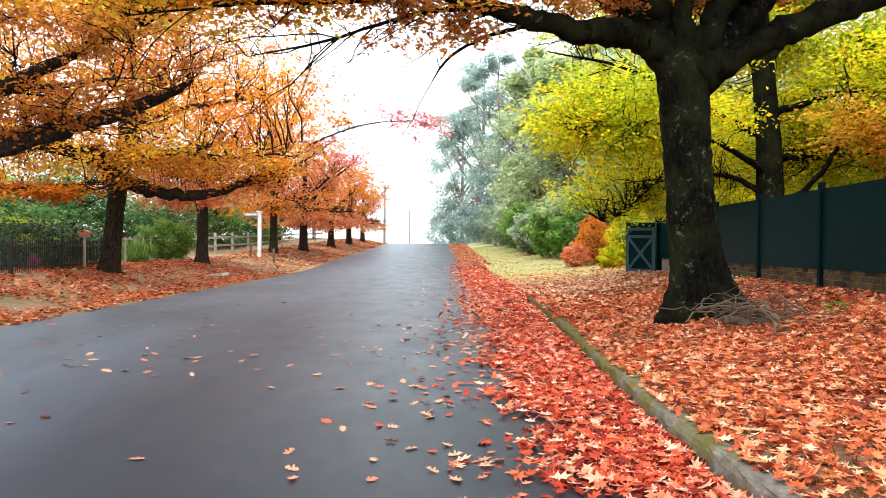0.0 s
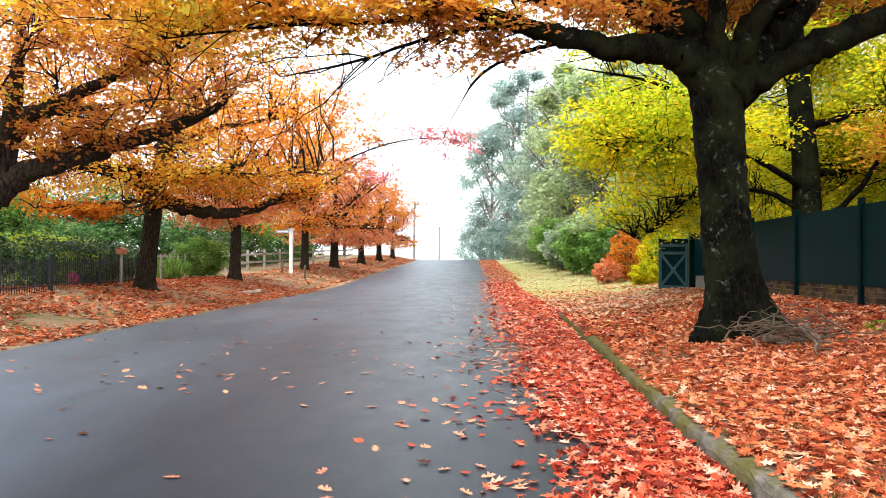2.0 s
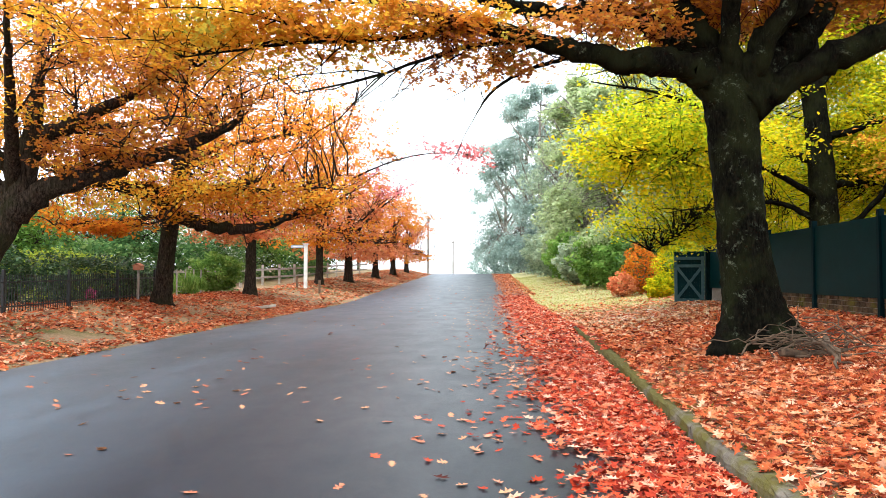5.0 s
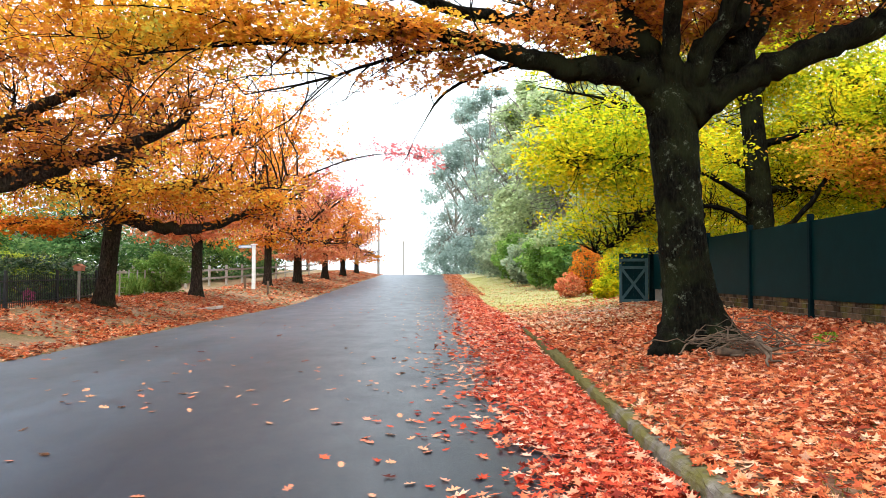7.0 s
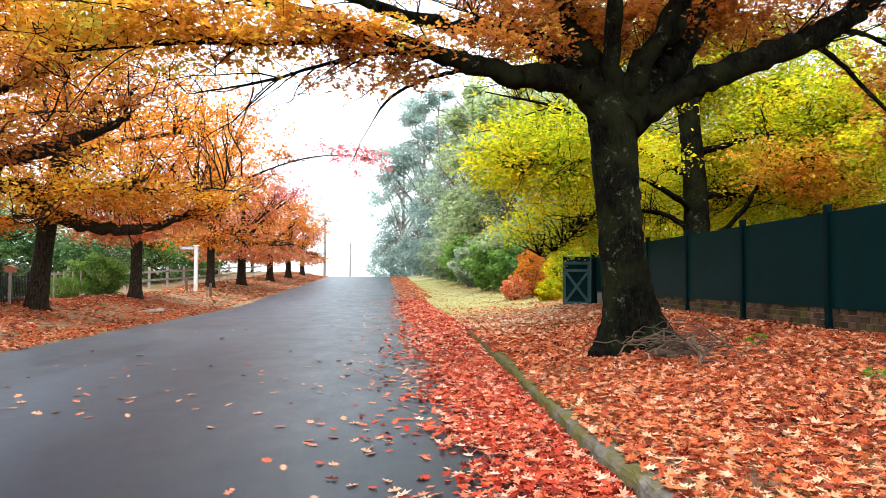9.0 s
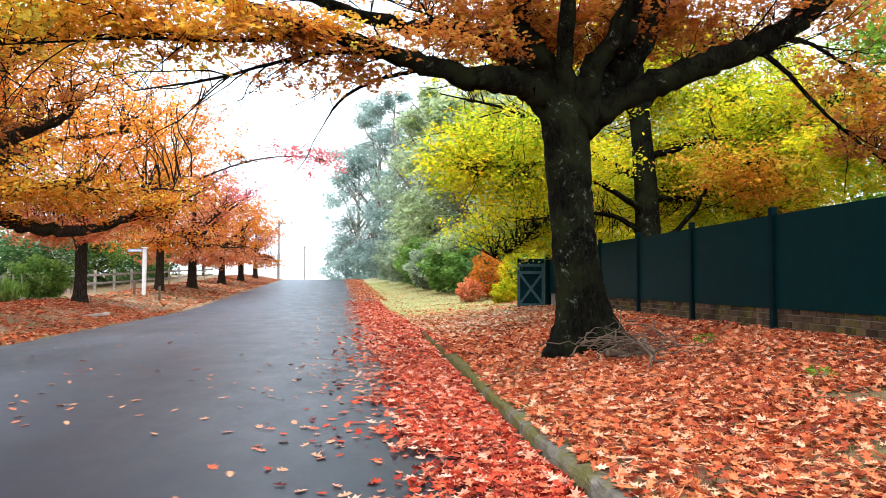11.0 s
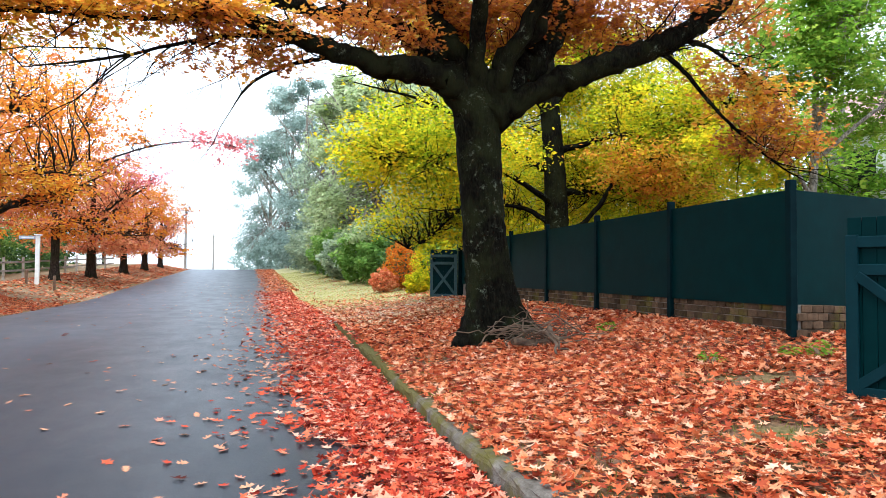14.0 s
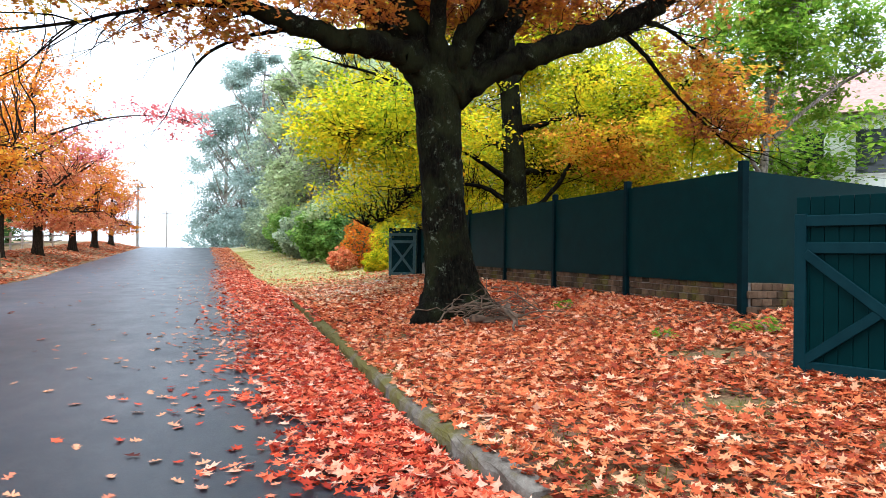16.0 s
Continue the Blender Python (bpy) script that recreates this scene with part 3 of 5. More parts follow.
def bush(name, label, at, radii, mat, leaves, leaf_size, seed, category="shrub", leaf=LEAF_FAR, stems=6, group="", square=2.0, flat=0.8):
    """A shrub: short stems and a skin of leaves over an uneven body."""
    r = np.random.default_rng(seed)
    top = thing(name, at, label, category, group)
    pieces = []
    for k in range(stems):
        a = r.uniform(0, 6.28)
        e = np.array([math.cos(a) * radii[0] * 0.55, math.sin(a) * radii[1] * 0.55, radii[2] * r.uniform(0.9, 1.5)])
        pieces.append(tube(np.array([[0, 0, -0.05, 0.03], [*(e * 0.5), 0.02], [*e, 0.008]]), 5, 0, r))
    v, t = join(pieces)
    tagged(part("stemwork", mesh_tris("stemwork", v, t, BROWN_WOOD), BROWN_WOOD, top), kind="stuff")
    d = r.normal(size=(leaves, 3))
    d /= (np.abs(d) ** square).sum(1)[:, None] ** (1 / square)
    bumps = 1 + 0.16 * np.sin(d[:, 0] * 7 + seed) * np.sin(d[:, 1] * 6 + 1) + 0.12 * np.sin(d[:, 2] * 9 + d[:, 0] * 5)
    k = bumps * (r.uniform(0.25, 1, leaves) ** 0.35)
    p = d * np.array(radii) * k[:, None] + np.array([0, 0, radii[2] * 0.95])
    p = p[p[:, 2] > 0.02]
    cv, ct = strew(leaf, p, turns(len(p), flat, r), leaf_size * r.uniform(0.6, 1.3, len(p)))
    part("foliage", mesh_tris("foliage", cv, ct, mat), mat, top)
    return top


def on(x, y, up=0.0):
    return (x, y, float(land(x, y)) + up)


def stem(x, y, rows, sink=0.15):
    """Trunk rows that start in the ground at x, y; rows are dx, dy, height, radius."""
    z = float(land(x, y))
    return [(x + a, y + b, z - sink if k == 0 else z + h, q) for k, (a, b, h, q) in enumerate(rows)]


# the big dark oak on the kerbside bank
OAK = (4.14, 11.5)
tree("oak_tree", "big dark-barked oak with lichen spots and rust-brown leaves", stem(*OAK, [
        (0.1, 0, 0, 0.54), (0.08, 0, 0.25, 0.51), (0.0, 0, 0.8, 0.44), (-0.1, 0, 1.5, 0.39), (-0.18, 0, 2.4, 0.372), (-0.25, 0, 3.3, 0.385), (-0.28, 0, 3.9, 0.40), (-0.3, 0.05, 4.4, 0.34)]), [
        [(3.8, 11.5, 4.05, 0.28), (3.45, 11.4, 4.6, 0.24), (2.8, 11.2, 4.82, 0.215), (2.1, 11.0, 4.80, 0.19), (1.35, 10.8, 4.92, 0.15), (0.3, 10.6, 5.12, 0.125), (-0.9, 10.3, 5.36, 0.10), (-2.2, 10.0, 5.62, 0.085), (-4.2, 9.6, 5.9, 0.05), (-6.4, 9.2, 5.95, 0.02)],
        [(3.8, 11.5, 4.2, 0.32), (3.35, 11.7, 5.1, 0.24), (2.6, 11.8, 5.66, 0.19), (1.9, 11.8, 5.83, 0.15), (1.0, 11.7, 5.84, 0.12), (-0.2, 11.6, 6.1, 0.09), (-1.8, 11.4, 6.6, 0.06), (-3.6, 11.2, 7.2, 0.025)],
        [(3.85, 11.5, 4.4, 0.30), (3.5, 11.6, 5.3, 0.2), (3.15, 11.7, 6.0, 0.15), (3.2, 11.8, 6.9, 0.12), (3.0, 12.0, 8.6, 0.05)],
        [(4.0, 11.5, 4.4, 0.28), (4.3, 11.2, 5.2, 0.17), (4.75, 11.0, 5.7, 0.15), (4.95, 10.9, 6.6, 0.12), (5.1, 10.8, 8.2, 0.05)],
        [(4.0, 11.5, 4.2, 0.40), (4.55, 11.6, 4.95, 0.30), (5.15, 11.7, 5.5, 0.26), (5.6, 11.8, 6.5, 0.21), (5.7, 12.0, 8.5, 0.09)],
        [(3.95, 11.45, 4.05, 0.27), (4.6, 11.3, 4.5, 0.215), (5.3, 11.2, 4.86, 0.215), (6.3, 11.1, 5.27, 0.21), (7.4, 11.0, 5.72, 0.19), (8.15, 10.9, 6.3, 0.17), (8.8, 10.8, 7.1, 0.13), (9.4, 10.6, 8.6, 0.05)],
        [(3.85, 11.45, 4.3, 0.2), (3.7, 11.0, 5.5, 0.14), (3.4, 9.4, 7.4, 0.1), (3.2, 7.4, 8.4, 0.07), (3.0, 5.2, 8.8, 0.02)], [(4.0, 11.45, 4.3, 0.2), (4.45, 10.9, 5.5, 0.14), (5.6, 9.8, 7.6, 0.09), (7.2, 8.2, 9.0, 0.03)],
        [(7.1, 11.05, 5.55, 0.06), (7.7, 11.1, 5.2, 0.04), (8.4, 11.3, 4.7, 0.034), (9.3, 11.5, 4.15, 0.026), (10.2, 11.6, 3.65, 0.016), (11.0, 11.7, 3.35, 0.008)],
        [(7.7, 11.0, 5.75, 0.06), (8.4, 11.3, 5.75, 0.035), (9.5, 11.6, 5.4, 0.03), (10.6, 11.8, 5.0, 0.01)],
        [(1.5, 10.85, 4.88, 0.05), (1.0, 11.1, 4.83, 0.034), (0.5, 11.3, 4.72, 0.028), (0.05, 11.4, 4.45, 0.024), (-0.2, 11.5, 4.12, 0.01)],
        [(-0.3, 10.5, 5.24, 0.05), (-1.4, 10.3, 4.98, 0.035), (-2.8, 10.1, 4.86, 0.025), (-4.4, 9.9, 4.62, 0.01)],
        [(0.6, 10.65, 5.06, 0.045), (-0.5, 10.7, 4.92, 0.03), (-1.8, 10.8, 4.55, 0.022), (-3.0, 10.8, 4.3, 0.008)]],
     [((3.8, 11.3, 7.2), (3.2, 1.8, 1.0), 85, 25, 0.42, OAK_RUST), ((2.0, 11.0, 5.4), (1.1, 0.8, 0.45), 31, 27, 0.24, OAK_RUST), ((4.5, 11.5, 5.9), (1.0, 0.9, 0.4), 24, 19, 0.3, OAK_RUST),
      ((3.6, 11.9, 6.2), (2.6, 0.9, 0.7), 190, 24, 0.28, OAK_RUST), ((-0.2, 10.8, 4.62), (1.7, 0.5, 0.3), 31, 10, 0.2, OAK_RUST), ((5.8, 12.1, 6.2), (1.8, 0.8, 0.7), 120, 24, 0.28, OAK_RUST), ((6.6, 11.4, 6.6), (1.2, 1.2, 0.8), 44, 28, 0.36, OAK_RUST),
      ((-2.6, 10.2, 5.15), (3.2, 1.0, 0.55), 162, 26, 0.32, OAK_GOLD), ((-0.6, 10.5, 5.15), (1.6, 0.8, 0.4), 58, 20, 0.28, OAK_RUST), ((0.2, 10.8, 4.85), (1.0, 0.6, 0.3), 27, 12, 0.24, OAK_RUST), ((-1.2, 10.8, 6.6), (3.6, 1.2, 0.5), 44, 17, 0.42, OAK_RUST), ((-5.2, 9.8, 5.3), (1.9, 0.9, 0.7), 58, 26, 0.36, OAK_GOLD),
      ((9.6, 11.6, 4.9), (1.5, 0.9, 0.9), 44, 19, 0.32, OAK_GOLD), ((8.2, 11.2, 6.6), (1.6, 1.2, 0.9), 58, 25, 0.4, OAK_RUST),
      # last two zones: upper crown out of view, added to shade bank and trunk
      ((10.0, 11.6, 4.3), (1.5, 0.5, 0.6), 60, 22, 0.28, OAK_RUST), ((8.8, 11.4, 5.2), (1.0, 0.5, 0.5), 26, 20, 0.28, OAK_RUST), ((4.2, 10.4, 9.3), (6.2, 5.6, 1.7), 250, 44, 0.6, OAK_RUST), ((3.6, 6.6, 8.6), (4.6, 2.6, 1.0), 100, 44, 0.6, OAK_RUST)],
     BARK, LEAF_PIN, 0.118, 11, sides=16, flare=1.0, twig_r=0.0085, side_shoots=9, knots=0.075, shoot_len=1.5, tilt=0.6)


# the avenue along the other verge
def avenue_tree(name, label, x, y, girth, fork, reach, crown_top, mat, mat2, seed, sprays, leaves=70, leaf_size=0.2, lean=(0, 0), low=2.6, extra_limbs=(), extra_zones=(), bark=None, leaf=LEAF_FAR):
    r = np.random.default_rng(seed)
    z = float(land(x, y))
    lx, ly = lean
    trunk = stem(x, y, [(0, 0, 0, girth * 1.35), (0, 0, 0.25, girth * 1.1), (lx * 0.4, ly * 0.4, fork * 0.5, girth * 0.95), (lx, ly, fork, girth * 0.95), (lx * 1.4, ly, fork + 1.2, girth * 0.7), (lx * 1.5 + 0.2, ly, crown_top * 0.85, girth * 0.16)])
    limbs = list(extra_limbs)
    count = 7
    for k in range(count):
        a = 2 * math.pi * (k + r.uniform(-0.25, 0.25)) / count
        h0 = fork + r.uniform(-0.2, 1.2)
        h1 = r.uniform(low + 0.6, crown_top * 0.8)
        l = reach * r.uniform(0.7, 1.0)
        ca, sa = math.cos(a), math.sin(a)
        limbs.append([(x + lx, y + ly, z + h0, girth * 0.55), (x + lx + ca * l * 0.3, y + ly + sa * l * 0.3, z + h0 * 0.7 + h1 * 0.3 + 0.25, girth * 0.4),
                      (x + lx + ca * l * 0.65, y + ly + sa * l * 0.65, z + h0 * 0.3 + h1 * 0.7, girth * 0.25), (x + lx + ca * l, y + ly + sa * l, z + h1, girth * 0.07)])
    mid = (low + crown_top) / 2
    zones = [((x + lx, y + ly, z + mid + 0.5), (reach, reach, (crown_top - low) / 2), sprays, leaves, 0.62, mat, 0.3),
             ((x + lx, y + ly, z + low + 0.9), (reach * 1.05, reach * 1.05, 0.9), sprays // 3, leaves, 0.55, mat2, 0.25)]
    return tree(name, label, trunk, limbs, zones + list(extra_zones), bark or BARK_LEFT, leaf, leaf_size, seed, group="avenue trees", sides=10, flare=0.4, twig_r=0.015, side_shoots=4, shoot_len=1.3)


avenue_tree("avenue_tree", "spreading oak with brown and gold leaves over the verge", -10.55, 13.6, 0.28, 2.35, 4.6, 7.6, OAK_RUST, OAK_GOLD, 21, 170, 34, 0.115, lean=(0.85, 0.3), low=3.4,
            extra_limbs=[[(-9.65, 13.9, 2.7, 0.30), (-9.0, 13.9, 3.2, 0.22), (-7.7, 14.0, 3.62, 0.19), (-6.5, 14.0, 3.98, 0.15), (-5.3, 14.0, 4.45, 0.09), (-4.9, 13.9, 4.7, 0.03)],
                         [(-9.65, 13.9, 2.9, 0.26), (-9.5, 13.9, 4.0, 0.2), (-8.4, 14.0, 4.65, 0.15), (-6.5, 14.2, 5.6, 0.05)]],
            extra_zones=[((-7.6, 13.4, 4.0), (2.4, 0.7, 0.5), 34, 46, 0.36, OAK_RUST), ((-6.6, 13.6, 5.6), (2.6, 1.4, 1.4), 64, 56, 0.42, OAK_RUST), ((-5.8, 13.0, 6.2), (2.6, 1.2, 1.0), 40, 50, 0.45, OAK_GOLD)], leaf=LEAF_PIN)
avenue_tree("avenue_tree", "golden orange oak with a dark straight trunk", -10.85, 23.2, 0.28, 3.4, 5.8, 9.0, OAK_ORANGE, OAK_GOLD, 22, 380, 50, 0.14, lean=(0.45, -0.3), low=2.9,
            extra_limbs=[[(-10.4, 22.9, 3.5, 0.3), (-9.0, 22.3, 3.05, 0.2), (-7.4, 22, 2.95, 0.16), (-6.0, 22, 3.4, 0.1), (-4.8, 22, 3.9, 0.04)],
                         [(-10.5, 22.9, 3.6, 0.28), (-11.5, 22.4, 4.2, 0.17), (-13.5, 22, 4.5, 0.06)], [(-10.4, 22.9, 3.4, 0.12), (-10.5, 21.8, 3.3, 0.08), (-11.4, 20.6, 3.05, 0.045), (-12.8, 20.2, 2.95, 0.012)], [(-10.4, 22.9, 3.4, 0.1), (-10.0, 21.4, 3.2, 0.06), (-9.9, 20.2, 2.95, 0.015)], [(-10.4, 22.9, 4.2, 0.28), (-9.0, 22.3, 4.2, 0.16), (-7.2, 22, 4.5, 0.06)]],
            extra_zones=[((-9.0, 21.6, 3.9), (4.6, 1.2, 0.8), 60, 44, 0.45, OAK_GOLD), ((-6.2, 21.8, 3.6), (2.2, 1.2, 0.7), 34, 40, 0.42, OAK_ORANGE), ((-13.6, 21.5, 3.4), (1.8, 1.2, 0.7), 30, 40, 0.42, OAK_ORANGE), ((-11.4, 20.4, 2.9), (1.7, 0.6, 0.28), 60, 30, 0.3, OAK_ORANGE)])
avenue_tree("avenue_tree", "red and orange avenue tree with a brown trunk", -11.0, 32.5, 0.25, 3.0, 5.0, 9.5, OAK_ORANGE, MAPLE_RED, 23, 260, 56, 0.16, low=2.4, extra_zones=[((-10.6, 29.0, 3.1), (1.8, 0.8, 0.45), 60, 36, 0.36, MAPLE_RED)])
avenue_tree("avenue_tree", "tall avenue tree with sparse red leaves and grey limbs", -11.2, 47.0, 0.25, 4.0, 4.6, 13.5, MAPLE_RED, OAK_ORANGE, 24, 150, 44, 0.22, low=2.2,
            extra_limbs=[[(-11.1, 47, 6.4, 0.1), (-8.0, 45, 8.0, 0.06), (-4.5, 43, 8.8, 0.04), (-1.5, 41.8, 8.7, 0.02), (0.3, 41.6, 8.1, 0.008)],
                         [(-11.1, 47, 4.5, 0.17), (-10.2, 47, 9, 0.12), (-8.6, 47, 14, 0.04)], [(-11.2, 47, 4.5, 0.17), (-11.6, 47, 9, 0.12), (-12, 47, 14, 0.04)]],
            extra_zones=[((-8.4, 43, 9.6), (2.8, 2.6, 3.4), 60, 30, 0.55, OAK_ORANGE), ((-3.4, 42, 8.9), (2.0, 1.0, 0.9), 16, 18, 0.7, CRIMSON), ((-0.9, 41.7, 8.5), (1.5, 0.9, 1.2), 24, 20, 0.65, CRIMSON)])
avenue_tree("avenue_tree", "red avenue tree with a dark slender trunk", -10.6, 54.0, 0.30, 3.0, 4.8, 9.0, MAPLE_RED, MAPLE_RED, 25, 190, 48, 0.21, low=1.3, extra_zones=[((-7.5, 53, 8.6), (2.6, 1.6, 1.2), 20, 40, 0.6, CRIMSON)])
avenue_tree("avenue_tree", "orange avenue tree with a dark slender trunk", -10.4, 66.0, 0.30, 2.8, 4.6, 8.6, OAK_ORANGE, MAPLE_RED, 26, 170, 44, 0.23, low=1.2)
avenue_tree("avenue_tree", "orange avenue tree near the crest", -10.2, 77.0, 0.30, 2.8, 4.6, 8.5, MAPLE_RED, OAK_ORANGE, 27, 150, 42, 0.25, low=1.2)
avenue_tree("avenue_tree", "thin brownish avenue tree at the crest", -10.2, 90.0, 0.28, 2.8, 4.2, 10.0, OAK_RUST, MAPLE_RED, 28, 90, 34, 0.28, low=1.2)

# yellow-green tree behind the fence
YG = (9.2, 20.0)
tree("yellow_green_tree", "tall tree with yellow-green autumn leaves behind the fence", stem(*YG, [
        (0, 0, 0, 0.42), (0, 0, 1.5, 0.38), (-0.05, 0, 3.5, 0.34), (-0.3, 0, 6.5, 0.28), (-0.5, 0, 10, 0.16), (-0.5, 0, 13, 0.03)]), [
        [(9.2, 20, 2.6, 0.12), (10.0, 19.4, 3.2, 0.08), (10.8, 19.0, 4.6, 0.06), (11.6, 18.8, 6.0, 0.02)], [(9.1, 20, 3.6, 0.12), (7.8, 19.2, 4.1, 0.08), (6.0, 18.2, 4.6, 0.05), (3.2, 16.8, 4.3, 0.015)],
        [(9.1, 20, 4.6, 0.12), (7.4, 19.6, 5.2, 0.08), (5.0, 19, 6.2, 0.05), (2.6, 18, 6.4, 0.015)], [(9.0, 20, 5.2, 0.12), (11, 20, 5.8, 0.08), (13.5, 20, 6.2, 0.03)],
        [(9.1, 20, 3.0, 0.1), (8, 20.6, 3.6, 0.06), (5.6, 21, 3.4, 0.02)], [(9.1, 20, 4.0, 0.12), (11, 21, 4.2, 0.08), (14, 22, 4.6, 0.03)], [(8.9, 20, 6.4, 0.12), (7, 20, 8.6, 0.06), (5, 20, 9.6, 0.02)], [(8.9, 20, 6.6, 0.12), (11, 20.5, 8.6, 0.06), (13, 21, 9.8, 0.02)]],
     [((12.0, 18.4, 5.6), (2.8, 0.8, 2.0), 190, 40, 0.45, YELLOW_GREEN), ((11.2, 17.6, 4.4), (2.4, 0.7, 1.0), 80, 34, 0.4, OAK_GOLD), ((14.5, 19.5, 7.0), (2.6, 0.8, 1.6), 120, 40, 0.45, YELLOW_GREEN), ((15.8, 22.5, 5.8), (3.0, 1.4, 2.6), 171, 58, 0.55, YELLOW_GREEN), ((11.0, 21.8, 8.8), (5.6, 1.3, 1.7), 247, 58, 0.5, YELLOW_GREEN), ((5.6, 21.5, 8.4), (2.8, 1.2, 1.6), 95, 58, 0.5, YELLOW_GREEN), ((12.8, 19.4, 4.9), (3.0, 0.7, 1.6), 114, 24, 0.42, OAK_GOLD), ((8.6, 23.0, 7.0), (5.8, 3.4, 4.4), 494, 72, 0.6, YELLOW_GREEN), ((4.6, 17.6, 4.6), (2.6, 1.6, 1.5), 209, 62, 0.5, YELLOW_GREEN), ((12.8, 22.5, 5.0), (4.4, 2.6, 2.6), 323, 65, 0.6, YELLOW_GREEN), ((12.4, 20.8, 7.6), (3.6, 1.0, 2.4), 171, 33, 0.5, YELLOW_GREEN), ((13.8, 21.0, 5.6), (4.0, 1.0, 2.4), 209, 36, 0.5, YELLOW_GREEN), ((7.2, 23, 3.4), (4.0, 2.0, 1.3), 209, 43, 0.5, YELLOW_GREEN)],
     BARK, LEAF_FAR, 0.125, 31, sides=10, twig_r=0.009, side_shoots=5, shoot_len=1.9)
tree("green_garden_tree", "leafy green tree in the garden behind the fence", stem(14.5, 15.5, [(0, 0, 0, 0.16), (0, 0, 2, 0.12), (0.2, 0, 5, 0.09), (0.2, 0, 9, 0.03)]),
     [[(14.6, 15.5, 3.5, 0.07), (13, 15, 5, 0.045), (11.6, 14.5, 6, 0.02)], [(14.6, 15.5, 4.5, 0.07), (16, 14.5, 6, 0.045), (17.6, 13.5, 7, 0.02)], [(14.6, 15.5, 5, 0.1), (14, 14, 7, 0.06), (13.5, 13, 8.5, 0.02)]],
     [((14.0, 14.5, 8.4), (2.6, 2.0, 1.4), 50, 50, 0.45, FRESH_GREEN), ((14.8, 15, 7.6), (3.4, 2.4, 2.2), 110, 90, 0.5, FRESH_GREEN), ((12.8, 15.6, 4.7), (1.9, 0.8, 1.2), 46, 60, 0.42, YELLOW_GREEN), ((16.4, 15.6, 5.6), (1.4, 0.8, 0.7), 16, 40, 0.4, FRESH_GREEN), ((13.0, 13.6, 6.6), (2.0, 1.4, 1.0), 40, 50, 0.45, FRESH_GREEN)], BARK_PALE, LEAF_PIN, 0.15, 32, sides=9, twig_r=0.009, side_shoots=5)
for k, (x, y, h, w) in enumerate([(17, 26, 9, 4), (22, 22, 9, 4.5), (14, 31, 9, 4)]):
    tree("garden_tree", "green and yellow garden tree behind the fence", stem(x, y, [(0, 0, 0, 0.25), (0, 0, 3, 0.2), (0, 0, h, 0.04)]),
         [[(x, y, 3, 0.1), (x - 2, y - 1, 5, 0.05), (x - 3, y - 1.5, 6, 0.02)], [(x, y, 4, 0.1), (x + 2, y, 6, 0.05), (x + 3, y, 7, 0.02)]],
         [((x, y, h * 0.55), (w, w * 0.8, h * 0.45), 150, 60, 0.7, (YELLOW_GREEN, FRESH_GREEN, YELLOW_GREEN)[k])], BARK_PALE, LEAF_FAR, 0.26, 40 + k, group="garden trees", sides=8)


# the gum wood along the verge past the gate
def gum(x, y, h, w, seed, mat, label, low=0.08):
    r = np.random.default_rng(seed)
    z = float(land(x, y))
    limbs, zones = [], []
    for k in range(9):
        a = r.uniform(0, 6.28)
        h0, l = h * r.uniform(0.2, 0.62), w * r.uniform(0.75, 1.05)
        limbs.append([(x, y, z + h0, 0.17), (x + math.cos(a) * l * 0.4, y + math.sin(a) * l * 0.4, z + h0 + h * 0.13, 0.12), (x + math.cos(a) * l, y + math.sin(a) * l, z + h0 + h * 0.3, 0.035)])
    for k in range(24):
        a, q = r.uniform(0, 6.28), r.uniform(0.35, 0.95)
        hh = h * (low + (0.97 - low) * (k + 0.5) / 24)
        taper = 1.0 - 0.55 * max(0, hh / h - 0.55) / 0.45
        size = w * r.uniform(0.22, 0.42) * taper
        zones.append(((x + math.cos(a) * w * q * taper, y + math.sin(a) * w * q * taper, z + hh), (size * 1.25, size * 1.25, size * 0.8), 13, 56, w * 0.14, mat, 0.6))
    return tree("gum_tree", label, stem(x, y, [(0, 0, 0, 0.4), (0, 0, h * 0.2, 0.33), (r.uniform(-0.5, 0.5), 0, h * 0.6, 0.22), (r.uniform(-1, 1), 0, h * 0.95, 0.05)]), limbs, zones, BARK_PALE, LEAF_FAR, 0.27 + w * 0.016, seed, group="gum trees", sides=8, tilt=1.0, twig_r=0.02, side_shoots=3, shoot_len=2.4)


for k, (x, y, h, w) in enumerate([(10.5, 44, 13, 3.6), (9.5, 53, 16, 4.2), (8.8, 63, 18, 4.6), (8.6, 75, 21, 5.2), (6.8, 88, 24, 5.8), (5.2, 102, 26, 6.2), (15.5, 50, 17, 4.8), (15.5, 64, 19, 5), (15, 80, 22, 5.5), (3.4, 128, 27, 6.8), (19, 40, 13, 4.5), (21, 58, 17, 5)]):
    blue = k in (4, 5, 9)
    gum(x, y, h, w, 50 + k, PINE_HAZE_GREEN if blue else (PALE_HAZE_GUM if k in (0, 1, 2, 6, 10) else GUM_HAZE_GREEN), "tall grey-green gum tree, leaf colour paled with haze" if not blue else "tall tree near the crest, haze in its blue-green leaf colour")

